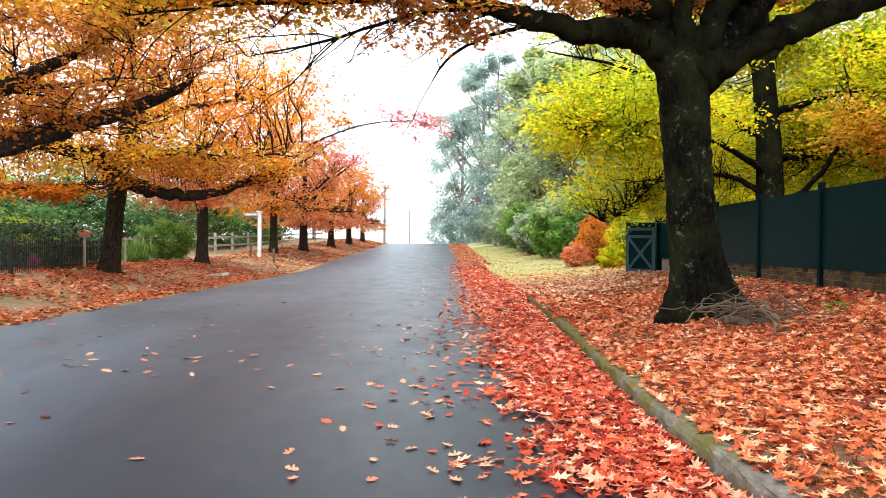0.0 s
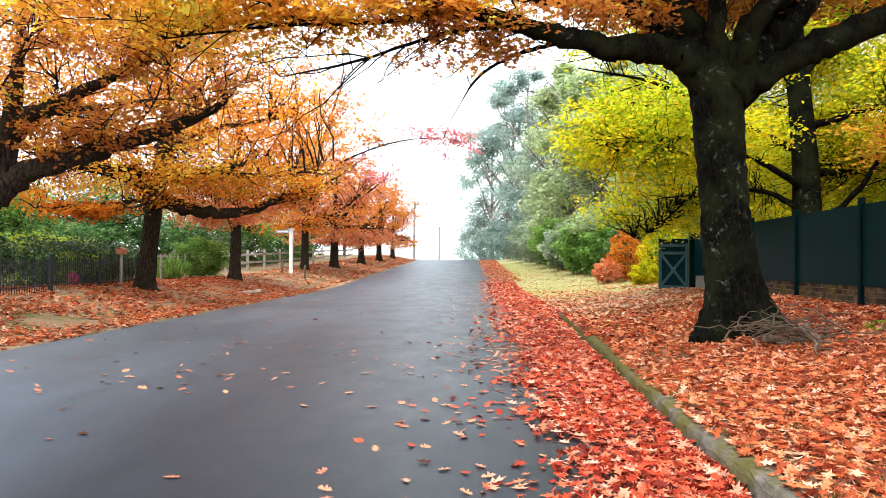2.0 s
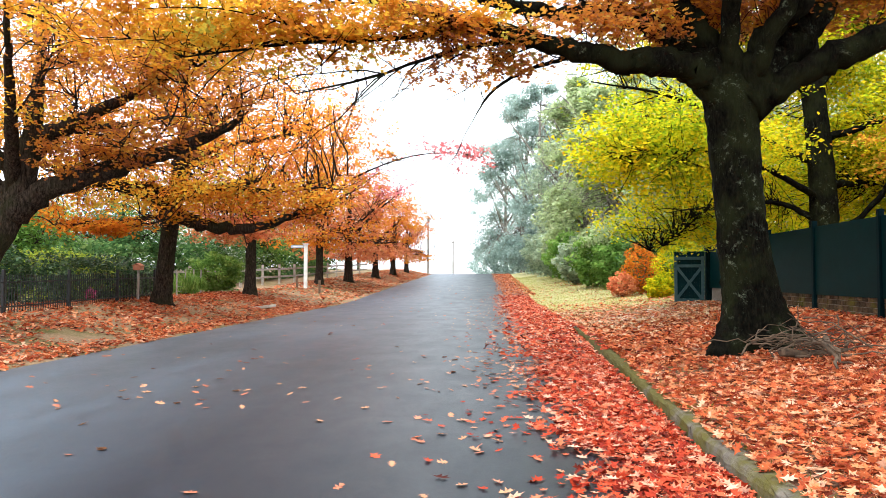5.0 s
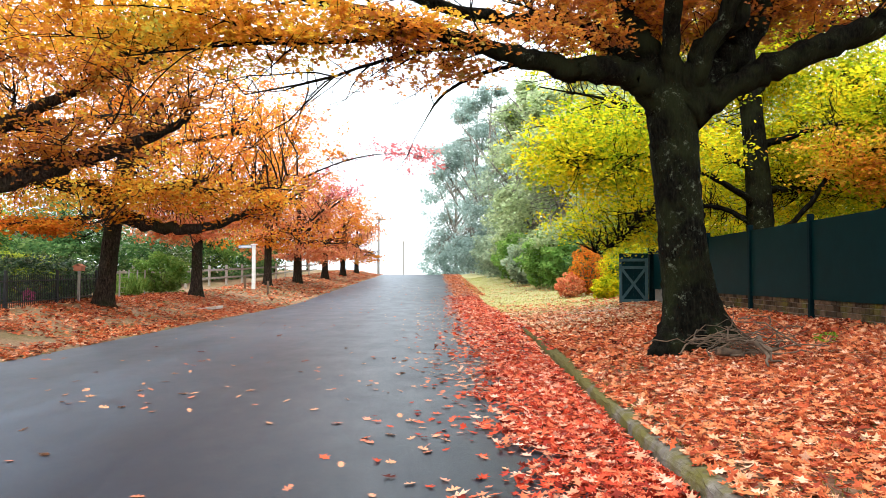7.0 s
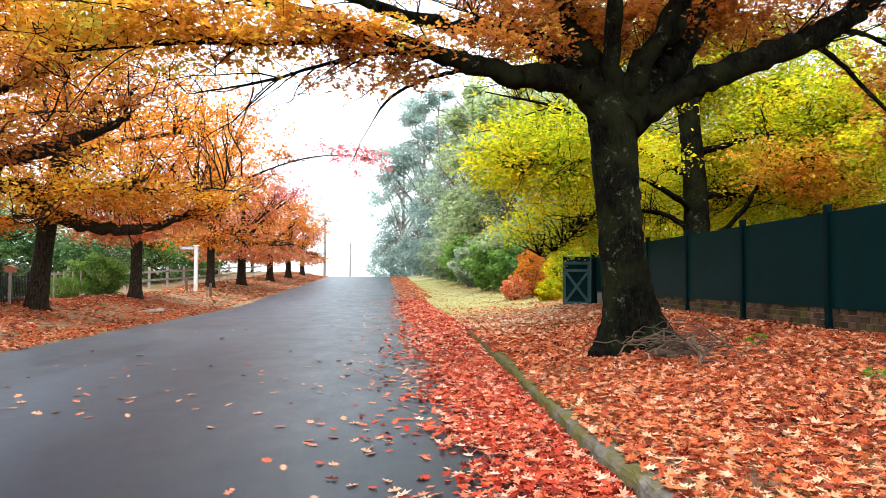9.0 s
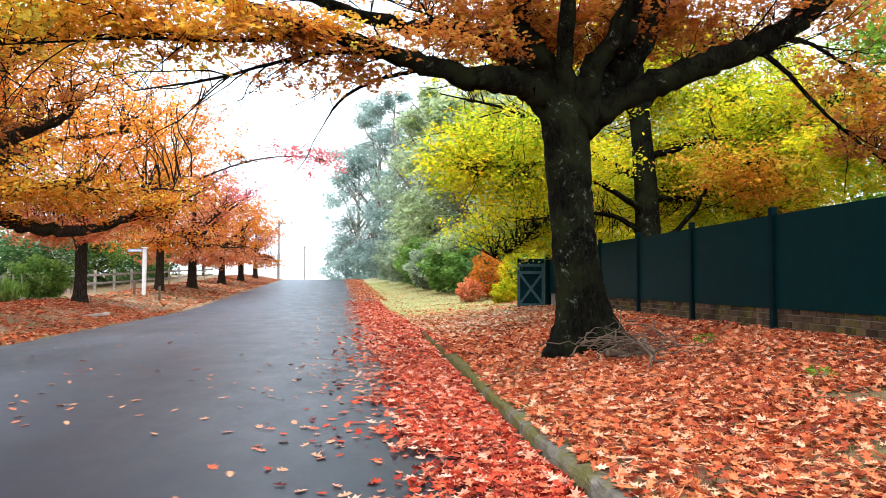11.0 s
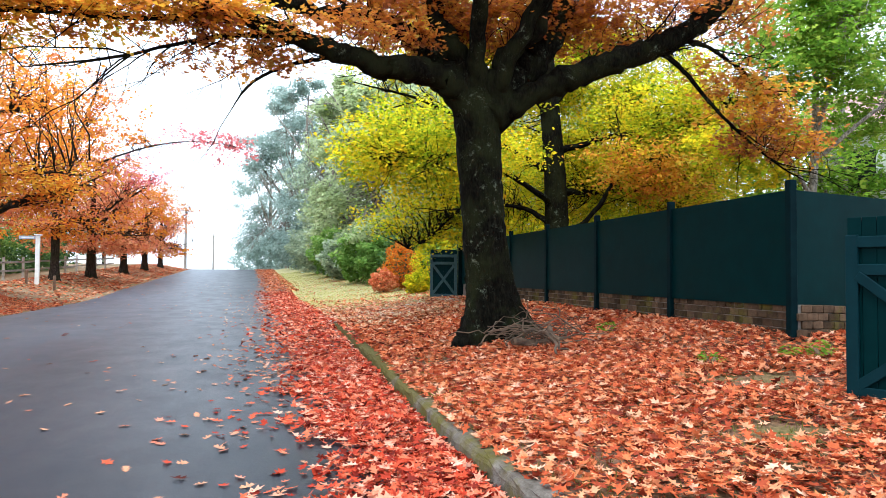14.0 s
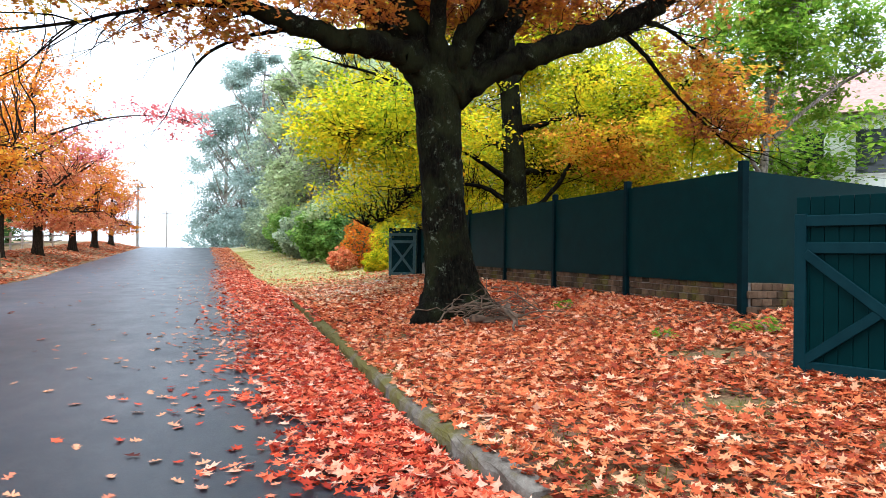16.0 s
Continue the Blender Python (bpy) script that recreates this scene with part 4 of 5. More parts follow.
# ---- kerb ----
kerb = thing("kerb", (0, 0, 0), "weathered concrete kerb with green moss", "kerb", kind="structure")
ky = [3.55]
while ky[-1] < 19.5:
    ky.append(ky[-1] + 1.5)
for a, b in zip(ky, ky[1:]):
    n = 11
    ys = np.linspace(a + 0.004, b - 0.004, n)
    prof = [(-0.012, -0.08), (0.0, 0.10), (0.012, 0.135), (0.035, 0.158), (0.142, 0.162), (0.165, 0.15), (0.168, -0.05)]
    bm = bmesh.new()
    low = smooth(20.2, 18.0, ys) * smooth(3.3, 3.9, ys)
    jag = rng.normal(0, 0.008, (n, len(prof)))
    grid = [[bm.verts.new((float(kerb_x(y)) + px + jag[i, j], y, float(grade(y)) + (pz if pz < 0 else pz * (0.25 + 0.75 * low[i])) + jag[i, j] * 0.6)) for j, (px, pz) in enumerate(prof)] for i, y in enumerate(ys)]
    for i in range(n - 1):
        for j in range(len(prof) - 1):
            bm.faces.new((grid[i][j], grid[i][j + 1], grid[i + 1][j + 1], grid[i + 1][j]))
    bm.faces.new(grid[0])
    bm.faces.new(grid[-1][::-1])
    part("kerbstone", bm, KERB, kerb)

# ---- driveway apron and a cover slab on the far verge ----
ax_, ay_, at_ = sheet(lambda y: list(kerb_x(y) + np.array([-0.06, 0.3, 0.8, 1.5, 2.4, 3.4, 4.6, 6.0, 8.0, 11.0]) + 0.0), list(np.linspace(20.6, 24.4, 9)))
ay_ = ay_ + 0.35 * np.clip(ax_ - 2.4, 0, 9)
driveway = part("driveway", mesh_tris("driveway", np.stack([ax_, ay_, np.maximum(land(ax_, ay_), grade(ay_) + 0.012) + 0.012], -1).reshape(-1, 3), at_, PALE_CONCRETE, True), PALE_CONCRETE)
tagged(driveway, "pale concrete driveway apron strewn with leaves", "driveway", kind="structure")
slab = thing("cover_slab", on(-9.2, 28.0), "worn concrete cover slab in the verge", "slab", kind="structure")
bm = bmesh.new()
box(bm, (1.3, 0.9, 0.12), (0, 0, 0.0), Matrix.Rotation(-0.13, 3, "Y"), 0.015)
part("slab", bm, PALE_CONCRETE, slab)

# ---- boundary fence ----
FA = radians(2.8)
FD = Vector((math.sin(FA), math.cos(FA), 0))
FN = Vector((math.cos(FA), -math.sin(FA), 0))
P4 = Vector((7.10, 7.72, 0))
STEP = 3.03
TOP, SILL = 2.63, 1.10
fence = thing("boundary_fence", (0, 0, 0), "dark green panel fence on a low brick wall", "fence")


def panel_between(a, b, za, zb, top_a, top_b, sag=0.0):
    """One sheet of fence from a to b, with a lower edge that may sag towards b."""
    bm = bmesh.new()
    a, b = Vector(a), Vector(b)
    n = (b - a).normalized().cross(Vector((0, 0, 1))) * 0.012
    cols = []
    for k in range(9):
        s = k / 8
        p = a.lerp(b, s)
        lo = za + (zb - za) * s ** (1.8 if sag else 1)
        hi = top_a + (top_b - top_a) * s
        cols.append([bm.verts.new((p.x + q * n.x, p.y + q * n.y, h)) for q in (-1, 1) for h in (lo, hi)])
    for c, d in zip(cols, cols[1:]):
        bm.faces.new((c[0], c[1], d[1], d[0]))
        bm.faces.new((c[2], d[2], d[3], c[3]))
        bm.faces.new((c[1], c[3], d[3], d[1]))
        bm.faces.new((c[0], d[0], d[2], c[2]))
    bm.faces.new(cols[0])
    bm.faces.new(cols[-1])
    return bm


for k in range(7):
    p = P4 + FD * STEP * k
    bm = bmesh.new()
    g0 = float(land(p.x, p.y))
    q = Matrix.Rotation(-FA, 3, "Z")
    c = p - FN * 0.06
    box(bm, (0.108, 0.108, 2.86 - g0), (c.x, c.y, (g0 - 0.1 + 2.76) / 2), q, 0.008)
    part("post", bm, POST_GREEN, fence)
    if k < 6:
        a, b = p + FD * 0.05 - FN * 0.055, p + FD * (STEP - 0.05) - FN * 0.055
        part("panel", panel_between(a, b, SILL - 0.02, SILL - 0.02, TOP, TOP), FENCE_GREEN, fence)
wing_end = Vector((11.8, 8.6, 0))
part("panel", panel_between(P4 - FN * 0.05, wing_end, SILL, SILL - 0.5, TOP, TOP - 0.06, 1.0), FENCE_GREEN, fence)

brick_wall = thing("brick_wall", (0, 0, 0), "low wall of brown weathered bricks under the fence", "wall", kind="structure")


def wall_core(a, b, h0, h1, width=0.10):
    bm = bmesh.new()
    d = b - a
    mid = (a + b) / 2
    box(bm, (width, d.length, h1 - h0), (mid.x, mid.y, (h0 + h1) / 2), Matrix.Rotation(-math.atan2(d.x, d.y), 3, "Z"))
    return bm


core_a, core_b = P4 + FN * 0.03, P4 + FD * STEP * 6 + FN * 0.03
part("mortar_core", wall_core(core_a, core_b, 0.2, SILL - 0.004), MORTAR, brick_wall)
part("mortar_core", panel_between(P4 + FN * 0.02 + FD * 0.03, wing_end, -0.1, -0.1, SILL - 0.03, SILL - 0.5), MORTAR, brick_wall)
bm = bmesh.new()
BL, BH, BW = 0.215, 0.108, 0.13
box(bm, (BW, BL - 0.012, BH - 0.011), bevel=0.006)
proto = bpy.data.meshes.new("brick")
bm.to_mesh(proto)
bm.free()
proto.materials.append(BLOCK)
brng = random.Random(5)


def lay_bricks(a, b, tops, courses, limit):
    d = (b - a)
    length = d.length
    d.normalize()
    turn = -math.atan2(d.x, d.y)
    made = 0
    for row in range(courses):
        s = 0.0 if row % 2 else BL / 2
        while s < length - 0.1 and made < limit:
            p = a + d * s
            z = tops(s / length) - BH * (row + 0.5)
            if z > float(land(p.x, p.y)) - 0.12:
                ob = new("brick", proto)
                ob.parent = brick_wall
                ob.matrix_basis = Matrix.Translation((p.x + brng.uniform(-0.006, 0.006), p.y, z)) @ Matrix.Rotation(turn + brng.uniform(-0.01, 0.01), 4, "Z")
                made += 1
            s += BL


lay_bricks(core_a, core_a + FD * STEP * 4, lambda s: SILL, 4, 240)
lay_bricks(P4 + FN * 0.06 + FD * 0.04, (P4 + FN * 0.06 + FD * 0.04).lerp(wing_end, 0.42), lambda s: SILL - 0.004 - 0.5 * (0.42 * s) ** 1.8, 7, 60)


# ---- driveway gates, folded open ----
def gate(at, heading, width, height, label, boards=None, bars=None):
    """A leaf of vertical boards in a frame with crossed braces; it runs along heading from at."""
    top = new("gate")
    top.matrix_world = pose(*at, 0, 0, heading)
    tagged(top, label, "gate", "driveway gates")
    n = 12
    for k in range(n):
        w = width / n
        bm = bmesh.new()
        box(bm, (w - 0.004, 0.02, height - 0.1), (w * (k + 0.5), 0.03, height / 2 + 0.06), bevel=0.003)
        part("board", bm, boards or FENCE_GREEN, top)
    bm = bmesh.new()
    box(bm, (width - 0.02, 0.012, height - 0.14), (width / 2, 0.046, height / 2 + 0.05))
    part("backing", bm, boards or FENCE_GREEN, top)
    for z in (0.10, height * 0.72, height * 0.87):
        bm = bmesh.new()
        box(bm, (width, 0.045, 0.105), (width / 2, -0.002, z), bevel=0.006)
        part("rail", bm, bars or GATE_GREEN, top)
    for x in (0.055, width - 0.055):
        bm = bmesh.new()
        box(bm, (0.11, 0.045, height * 0.9), (x, -0.007, height * 0.46), bevel=0.006)
        part("stile", bm, bars or GATE_GREEN, top)
    for a, b in (((0.1, height * 0.69), (width - 0.1, 0.16)), ((0.1, 0.16), (width - 0.1, height * 0.69))):
        bm = bmesh.new()
        beam(bm, (a[0], -0.018 if a[1] > b[1] else -0.012, a[1]), (b[0], -0.018 if a[1] > b[1] else -0.012, b[1]), 0.03, 0.095, 0.005)
        part("brace", bm, bars or GATE_GREEN, top)
    return top


def gate_post(at, h, label):
    top = thing("gate_post", at, label, "post", "gate posts")
    bm = bmesh.new()
    box(bm, (0.2, 0.2, h + 0.2), (0, 0, h / 2 - 0.1), bevel=0.012)
    part("shaft", bm, POST_GREEN, top)
    bm = bmesh.new()
    bmesh.ops.create_uvsphere(bm, u_segments=14, v_segments=8, radius=0.11, matrix=Matrix.Translation((0, 0, h + 0.05)))
    part("finial", bm, POST_GREEN, top, smooth=True)
    return top


gate((5.53, 5.3, float(land(5.53, 5.3)) - 0.03), math.degrees(math.atan2(-0.93, 0.37)), 1.55, 1.72, "open dark green boarded gate with crossed braces, close by")
gate((6.75, 26.2, float(land(6.75, 26.2)) + 0.05), -14, 1.03, 1.84, "open faded green boarded gate beside the far driveway", GATE_GREEN, WORN_GATE)
gate_post((7.88, 25.95, float(land(7.88, 25.95))), 2.2, "dark green round-topped gate post")
gate_post((6.35, 3.75, float(land(6.35, 3.75))), 2.05, "dark green gate post at the near driveway")


# ---- fallen leaves ----
def litter(name, n, xr, yr, keep, template, size, mat, label, seed, tilt=0.28, lift=0.02, rel=True):
    """Leaves lying over a stretch of ground, where keep(d, x, y) draws a chance of 0 to 1."""
    r = np.random.default_rng(seed)
    y = r.uniform(*yr, n)
    d = r.uniform(*xr, n)
    x = d + kerb_x(y) if rel else d
    ok = r.uniform(0, 1, n) < keep(x - kerb_x(y), x, y)
    x, y = x[ok], y[ok]
    road_z = grade(y) + 0.02 - 0.03 * (np.abs(x + 2.9) / 4.7) ** 2
    z = np.where((x < kerb_x(y)) & (x > ROAD_LEFT - 0.1), road_z, land(x, y)) + r.uniform(0.004, lift, len(x))
    v, t = strew(template, np.column_stack([x, y, z]), turns(len(x), tilt, r), size * r.uniform(0.55, 1.2, len(x)))
    return tagged(part(name, mesh_tris(name, v, t, mat), mat), label, "fallen leaves", kind="stuff")


def patchy(x, y, s=1.0):
    return 0.5 + 0.5 * np.sin(x * 2.1 * s + np.sin(y * 1.3 * s) * 1.7) * np.sin(y * 1.7 * s + x * 0.8)


def bare(x, y):
    """Trodden spots on the bank where soil and grass show."""
    return sum(np.exp(-(((x - p) / u) ** 2 + ((y - q) / w) ** 2)) for p, q, u, w in ((5.2, 6.2, 0.7, 0.4), (4.3, 4.7, 0.55, 0.35), (2.6, 4.5, 0.22, 0.5), (2.75, 3.5, 0.3, 0.2), (3.2, 3.1, 0.3, 0.2), (2.25, 3.5, 0.1, 0.5), (2.1, 5.0, 0.08, 0.6)))


litter("gutter_leaves", 3500, (-1.35, -0.03), (-6.0, 2.6), lambda d, x, y: smooth(-1.35, -0.75, d), LEAF_MID, 0.14, RED_FALLEN, "thick bed of red fallen oak leaves beside the near driveway", 60, 0.4, 0.05)
litter("gutter_leaves", 17000, (-1.75, -0.03), (2.6, 13), lambda d, x, y: smooth(-1.6, -0.55, d + 0.16 * np.sin(y * 3) + 0.1 * np.sin(y * 7.3 + 1) - 0.015 * y - 0.3 * smooth(8.5, 4.0, y)) ** 0.8, LEAF_FINE, 0.115, RED_FALLEN, "thick bed of red fallen oak leaves along the kerb", 61, 0.5, 0.07)
litter("gutter_leaves", 13000, (-2.6, 0.1), (13, 45), lambda d, x, y: smooth(-2.5, -0.4, d) ** 1.5, LEAF_MID, 0.16, RED_FALLEN, "red fallen leaves along the road's edge further on", 62, 0.35, 0.05)
litter("gutter_leaves", 9000, (-2.0, 0.6), (45, 100), lambda d, x, y: smooth(-2.0, -0.8, d) * 0.8, LEAF_FAR, 0.2, ORANGE_FALLEN, "pinkish fallen leaves along the road up to the crest", 63, 0.3, 0.05)
litter("bank_leaves", 9000, (0.12, 6.5), (-5.0, 2.6), lambda d, x, y: 0.6 + 0.4 * patchy(x, y, 0.7), LEAF_MID, 0.14, ORANGE_FALLEN, "orange fallen oak leaves by the near driveway", 59, 0.4, 0.05)
litter("bank_leaves", 45000, (0.06, 6.5), (2.6, 11), lambda d, x, y: np.clip(0.38 + 0.95 * patchy(x, y, 0.7) + 0.4 * smooth(4.6, 3.6, y) - 0.75 * bare(x, y), 0, 1) * (0.6 + 0.4 * smooth(0.1, 1.6, d)), LEAF_FINE, 0.108, ORANGE_FALLEN, "orange fallen oak leaves covering the bank", 64, 0.5, 0.07)
litter("bank_leaves", 30000, (0.15, 7.5), (11, 24), lambda d, x, y: np.clip(0.5 + 0.7 * patchy(x, y), 0, 1) * (1 - 0.78 * smooth(14.5, 21, y)), LEAF_MID, 0.155, ORANGE_FALLEN, "orange fallen leaves round the oak and by the driveway", 65, 0.45, 0.05)
# open sky light on these leaves is put into their paler colour
litter("bank_leaves", 7000, (0.1, 7.0), (14, 30), lambda d, x, y: smooth(14, 20, y) * smooth(30, 25, y), LEAF_MID, 0.135, LONE_LEAF, "leaves by the far driveway, coloured paler for the open sky light", 58, 0.4, 0.09)
litter("bank_leaves", 24000, (0.0, 6.5), (22, 60), lambda d, x, y: (0.10 + 0.85 * smooth(37, 23, y)) * (0.3 + 0.6 * patchy(x, y)), LEAF_FAR, 0.16, ORANGE_FALLEN, "scattered pale orange leaves on the grass verge", 66, 0.3, 0.09)
litter("verge_leaves", 32000, (-14, -7.45), (9, 34), lambda d, x, y: np.clip(0.14 + 0.9 * patchy(x, y, 0.8) + smooth(-8.3, -7.6, x) - 0.7 * np.exp(-(((x + 9.0) / 0.6) ** 2 + ((y - 14.5) / 2.4) ** 2)), 0, 1) * smooth(-7.40, -7.62, x + 0.12 * np.sin(y * 2.3)), LEAF_MID, 0.14, ORANGE_FALLEN, "orange fallen leaves over the verge under the avenue", 67, 0.35, 0.05, rel=False)
litter("verge_leaves", 16000, (-13, -7.2), (34, 100), lambda d, x, y: np.clip(0.3 + 0.6 * patchy(x, y, 0.5), 0, 1) * smooth(-7.2, -8.0, x), LEAF_FAR, 0.22, ORANGE_FALLEN, "red and orange leaves on the verge up the road", 68, 0.3, 0.05, rel=False)
litter("gutter_fringe", 900, (-2.7, -0.9), (2.5, 13), lambda d, x, y: 0.06 + 0.5 * smooth(-2.3, -1.1, d), LEAF_FINE, 0.115, RED_FALLEN, "loose red leaves straying from the gutter", 70, 0.22, 0.014)
litter("gutter_fringe", 5200, (-3.4, -0.9), (9, 46), lambda d, x, y: 0.04 + 0.8 * smooth(-3.2, -0.9, d) ** 2, LEAF_MID, 0.105, ROAD_LEAF, "pinkish leaves scattered beside the leaf bed", 77, 0.25, 0.014)
litter("road_leaves", 1500, (-9.5, -1.2), (11, 60), lambda d, x, y: 0.14 + 0.8 * smooth(-3.0, -1.2, d), LEAF_MID, 0.11, ROAD_LEAF, "loose leaves scattered over the asphalt", 69, 0.2, 0.014)


# ---- the gardens across the road ----
def iron_fence(a, b, h, gap):
    a, b = Vector((*a, 0)), Vector((*b, 0))
    top = thing("iron_fence", (0, 0, 0), "low black iron picket fence before the hedge", "fence")
    d = (b - a)
    n = int(d.length / gap)
    turn = -math.atan2(d.x, d.y)
    bm = bmesh.new()
    box(bm, (0.016, 0.016, h), (0, 0, h / 2), bevel=0.0)
    bmesh.ops.create_cone(bm, segments=4, radius1=0.016, radius2=0.0, depth=0.06, matrix=Matrix.Translation((0, 0, h + 0.03)))
    picket = bpy.data.meshes.new("picket")
    bm.to_mesh(picket)
    bm.free()
    picket.materials.append(IRON)
    for k in range(n + 1):
        p = a.lerp(b, k / n)
        ob = new("picket", picket)
        ob.parent = top
        ob.matrix_basis = pose(p.x, p.y, float(land(p.x, p.y)) - 0.02, 0, 0, math.degrees(turn))
    for z in (0.16, h - 0.14):
        bm = bmesh.new()
        beam(bm, on(a.x, a.y, z), on(b.x, b.y, z), 0.03, 0.035)
        part("rail", bm, IRON, top)
    for k in range(5):
        p = a.lerp(b, k / 4)
        bm = bmesh.new()
        box(bm, (0.07, 0.07, h + 0.2), on(p.x, p.y, (h + 0.1) / 2), bevel=0.006)
        part("post", bm, IRON, top)
    return top


iron_fence((-11.1, 13.0), (-12.0, 25.0), 0.88, 0.115)
bush("hedge", "clipped dark green hedge behind the iron fence", on(-13.2, 23.4), (0.8, 3.4, 0.74), DARK_HEDGE, 12000, 0.11, 71, "hedge", square=7.0, stems=10)
# this lime strip is added to show the dark hedge's lit top
bush("hedge", "lime green hedge behind the dark one, added as its lit top", on(-14.3, 22.9), (0.6, 3.8, 0.80), LIT_LIME, 6500, 0.11, 72, "hedge", square=6.0, stems=8)
bush("garden_shrub", "broad green shrub beside the verge", on(-13.2, 34.0), (1.35, 1.2, 0.95), SHRUB_GREEN, 5200, 0.16, 73, group="verge shrubs")
bush("garden_shrub", "dark round shrub by the iron fence", on(-13.2, 18.2), (1.0, 1.0, 0.85), DARK_HEDGE, 4600, 0.12, 74, group="verge shrubs")
bush("strappy_clump", "clump of long green leaves by the mesh fence", on(-12.9, 29.6), (0.9, 0.7, 0.35), SHRUB_GREEN, 1300, 0.3, 75, "plant", leaf=BLADE, flat=0.35)
bush("pink_flowers", "small bush with pink flowers at the iron fence", on(-12.2, 21.2), (0.17, 0.2, 0.22), PINK, 200, 0.08, 76, "flower", stems=4)

bush("hedge", "tall dark green hedge behind the rail fence", on(-17.0, 56.0), (1.2, 17.0, 1.5), HEDGE_GREEN, 11000, 0.3, 77, "hedge", square=7.0, stems=14)
bush("hedge", "tall dark green hedge behind the garden shrub", on(-17.6, 33.5), (1.2, 6.0, 1.25), HEDGE_GREEN, 6000, 0.22, 78, "hedge", square=7.0, stems=8)
wire = thing("wire_fence", (0, 0, 0), "short pale wire fence with thin posts", "fence")
for k in range(4):
    p = Vector((-12.6, 28.2, 0)).lerp(Vector((-13.4, 32.6, 0)), k / 3)
    bm = bmesh.new()
    box(bm, (0.05, 0.05, 1.15), on(p.x, p.y, 0.53), bevel=0.004)
    part("post", bm, GREY_WOOD, wire)
for z in (0.2, 0.4, 0.6, 0.8, 1.0):
    bm = bmesh.new()
    beam(bm, on(-12.6, 28.2, z), on(-13.4, 32.6, z), 0.012, 0.012)
    part("wire", bm, GREY_WOOD, wire)

rails = thing("rail_fence", (0, 0, 0), "white painted post and rail fence", "fence")
line = [Vector(p) for p in ((-16.2, 34.5, 0), (-15.2, 39.0, 0), (-14.1, 44.0, 0), (-13.3, 48.5, 0), (-13.0, 54.0, 0), (-12.8, 60.0, 0), (-12.6, 66.0, 0), (-12.6, 74.0, 0))]
for a, b in zip(line, line[1:]):
    n = 2
    for k in range(n):
        p, q = a.lerp(b, k / n), a.lerp(b, (k + 1) / n)
        bm = bmesh.new()
        box(bm, (0.13, 0.13, 1.4), on(p.x, p.y, 0.6), bevel=0.01)
        part("post", bm, PALE_CONCRETE, rails)
        for z in (0.5, 1.0):
            bm = bmesh.new()
            beam(bm, on(p.x + 0.08, p.y, z), on(q.x + 0.08, q.y, z), 0.04, 0.12, 0.005)
            part("rail", bm, GREY_WOOD, rails)

sign = thing("sign_post", on(-11.1, 43.0), "thick white timber post with a small street sign", "sign post")
bm = bmesh.new()
box(bm, (0.2, 0.2, 2.75), (0, 0, 1.3), bevel=0.015)
part("post", bm, WHITE_PAINT, sign)
bm = bmesh.new()
box(bm, (0.34, 0.34, 0.06), (0, 0, 2.71), bevel=0.01)
part("cap", bm, WHITE_PAINT, sign)
bm = bmesh.new()
box(bm, (0.85, 0.03, 0.17), (-0.5, -0.02, 2.56), bevel=0.004)
blade = part("sign_blade", bm, plain_material("blue_grey_sign", (0.30, 0.36, 0.46), (0.42, 0.48, 0.58), 5, 0.5), sign, "pale blue street sign blade")
bm = bmesh.new()
box(bm, (0.6, 0.004, 0.06), (-0.5, -0.039, 2.56))
part("lettering_bar", bm, WHITE_PAINT, blade)
for x, y, h in ((-11.35, 42.0, 0.75), (-9.75, 41.0, 0.8)):
    st = thing("marker_stake", on(x, y), "short brown timber stake on the verge", "stake", "marker stakes")
    bm = bmesh.new()
    box(bm, (0.12, 0.12, h + 0.2), (0, 0, h / 2 - 0.1), Matrix.Rotation(radians(4), 3, "X"), 0.012)
    part("shaft", bm, BROWN_WOOD, st)

letter = thing("letterbox", on(-11.75, 23.3), "small orange-brown letterbox on a thin post", "letterbox")
bm = bmesh.new()
box(bm, (0.07, 0.07, 1.05), (0, 0, 0.5), bevel=0.006)
part("post", bm, GREY_WOOD, letter)
bm = bmesh.new()
box(bm, (0.27, 0.24, 0.17), (0, 0, 1.11), bevel=0.012)
terracotta = plain_material("terracotta_paint", (0.36, 0.13, 0.07), (0.50, 0.20, 0.11), 8, 0.7)
part("body", bm, terracotta, letter)
bm = bmesh.new()
for s in (-1, 1):
    box(bm, (0.19, 0.29, 0.02), (s * 0.075, 0, 1.21), Matrix.Rotation(s * 0.5, 3, "Y"))
part("lid", bm, terracotta, letter, "pitched orange lid")

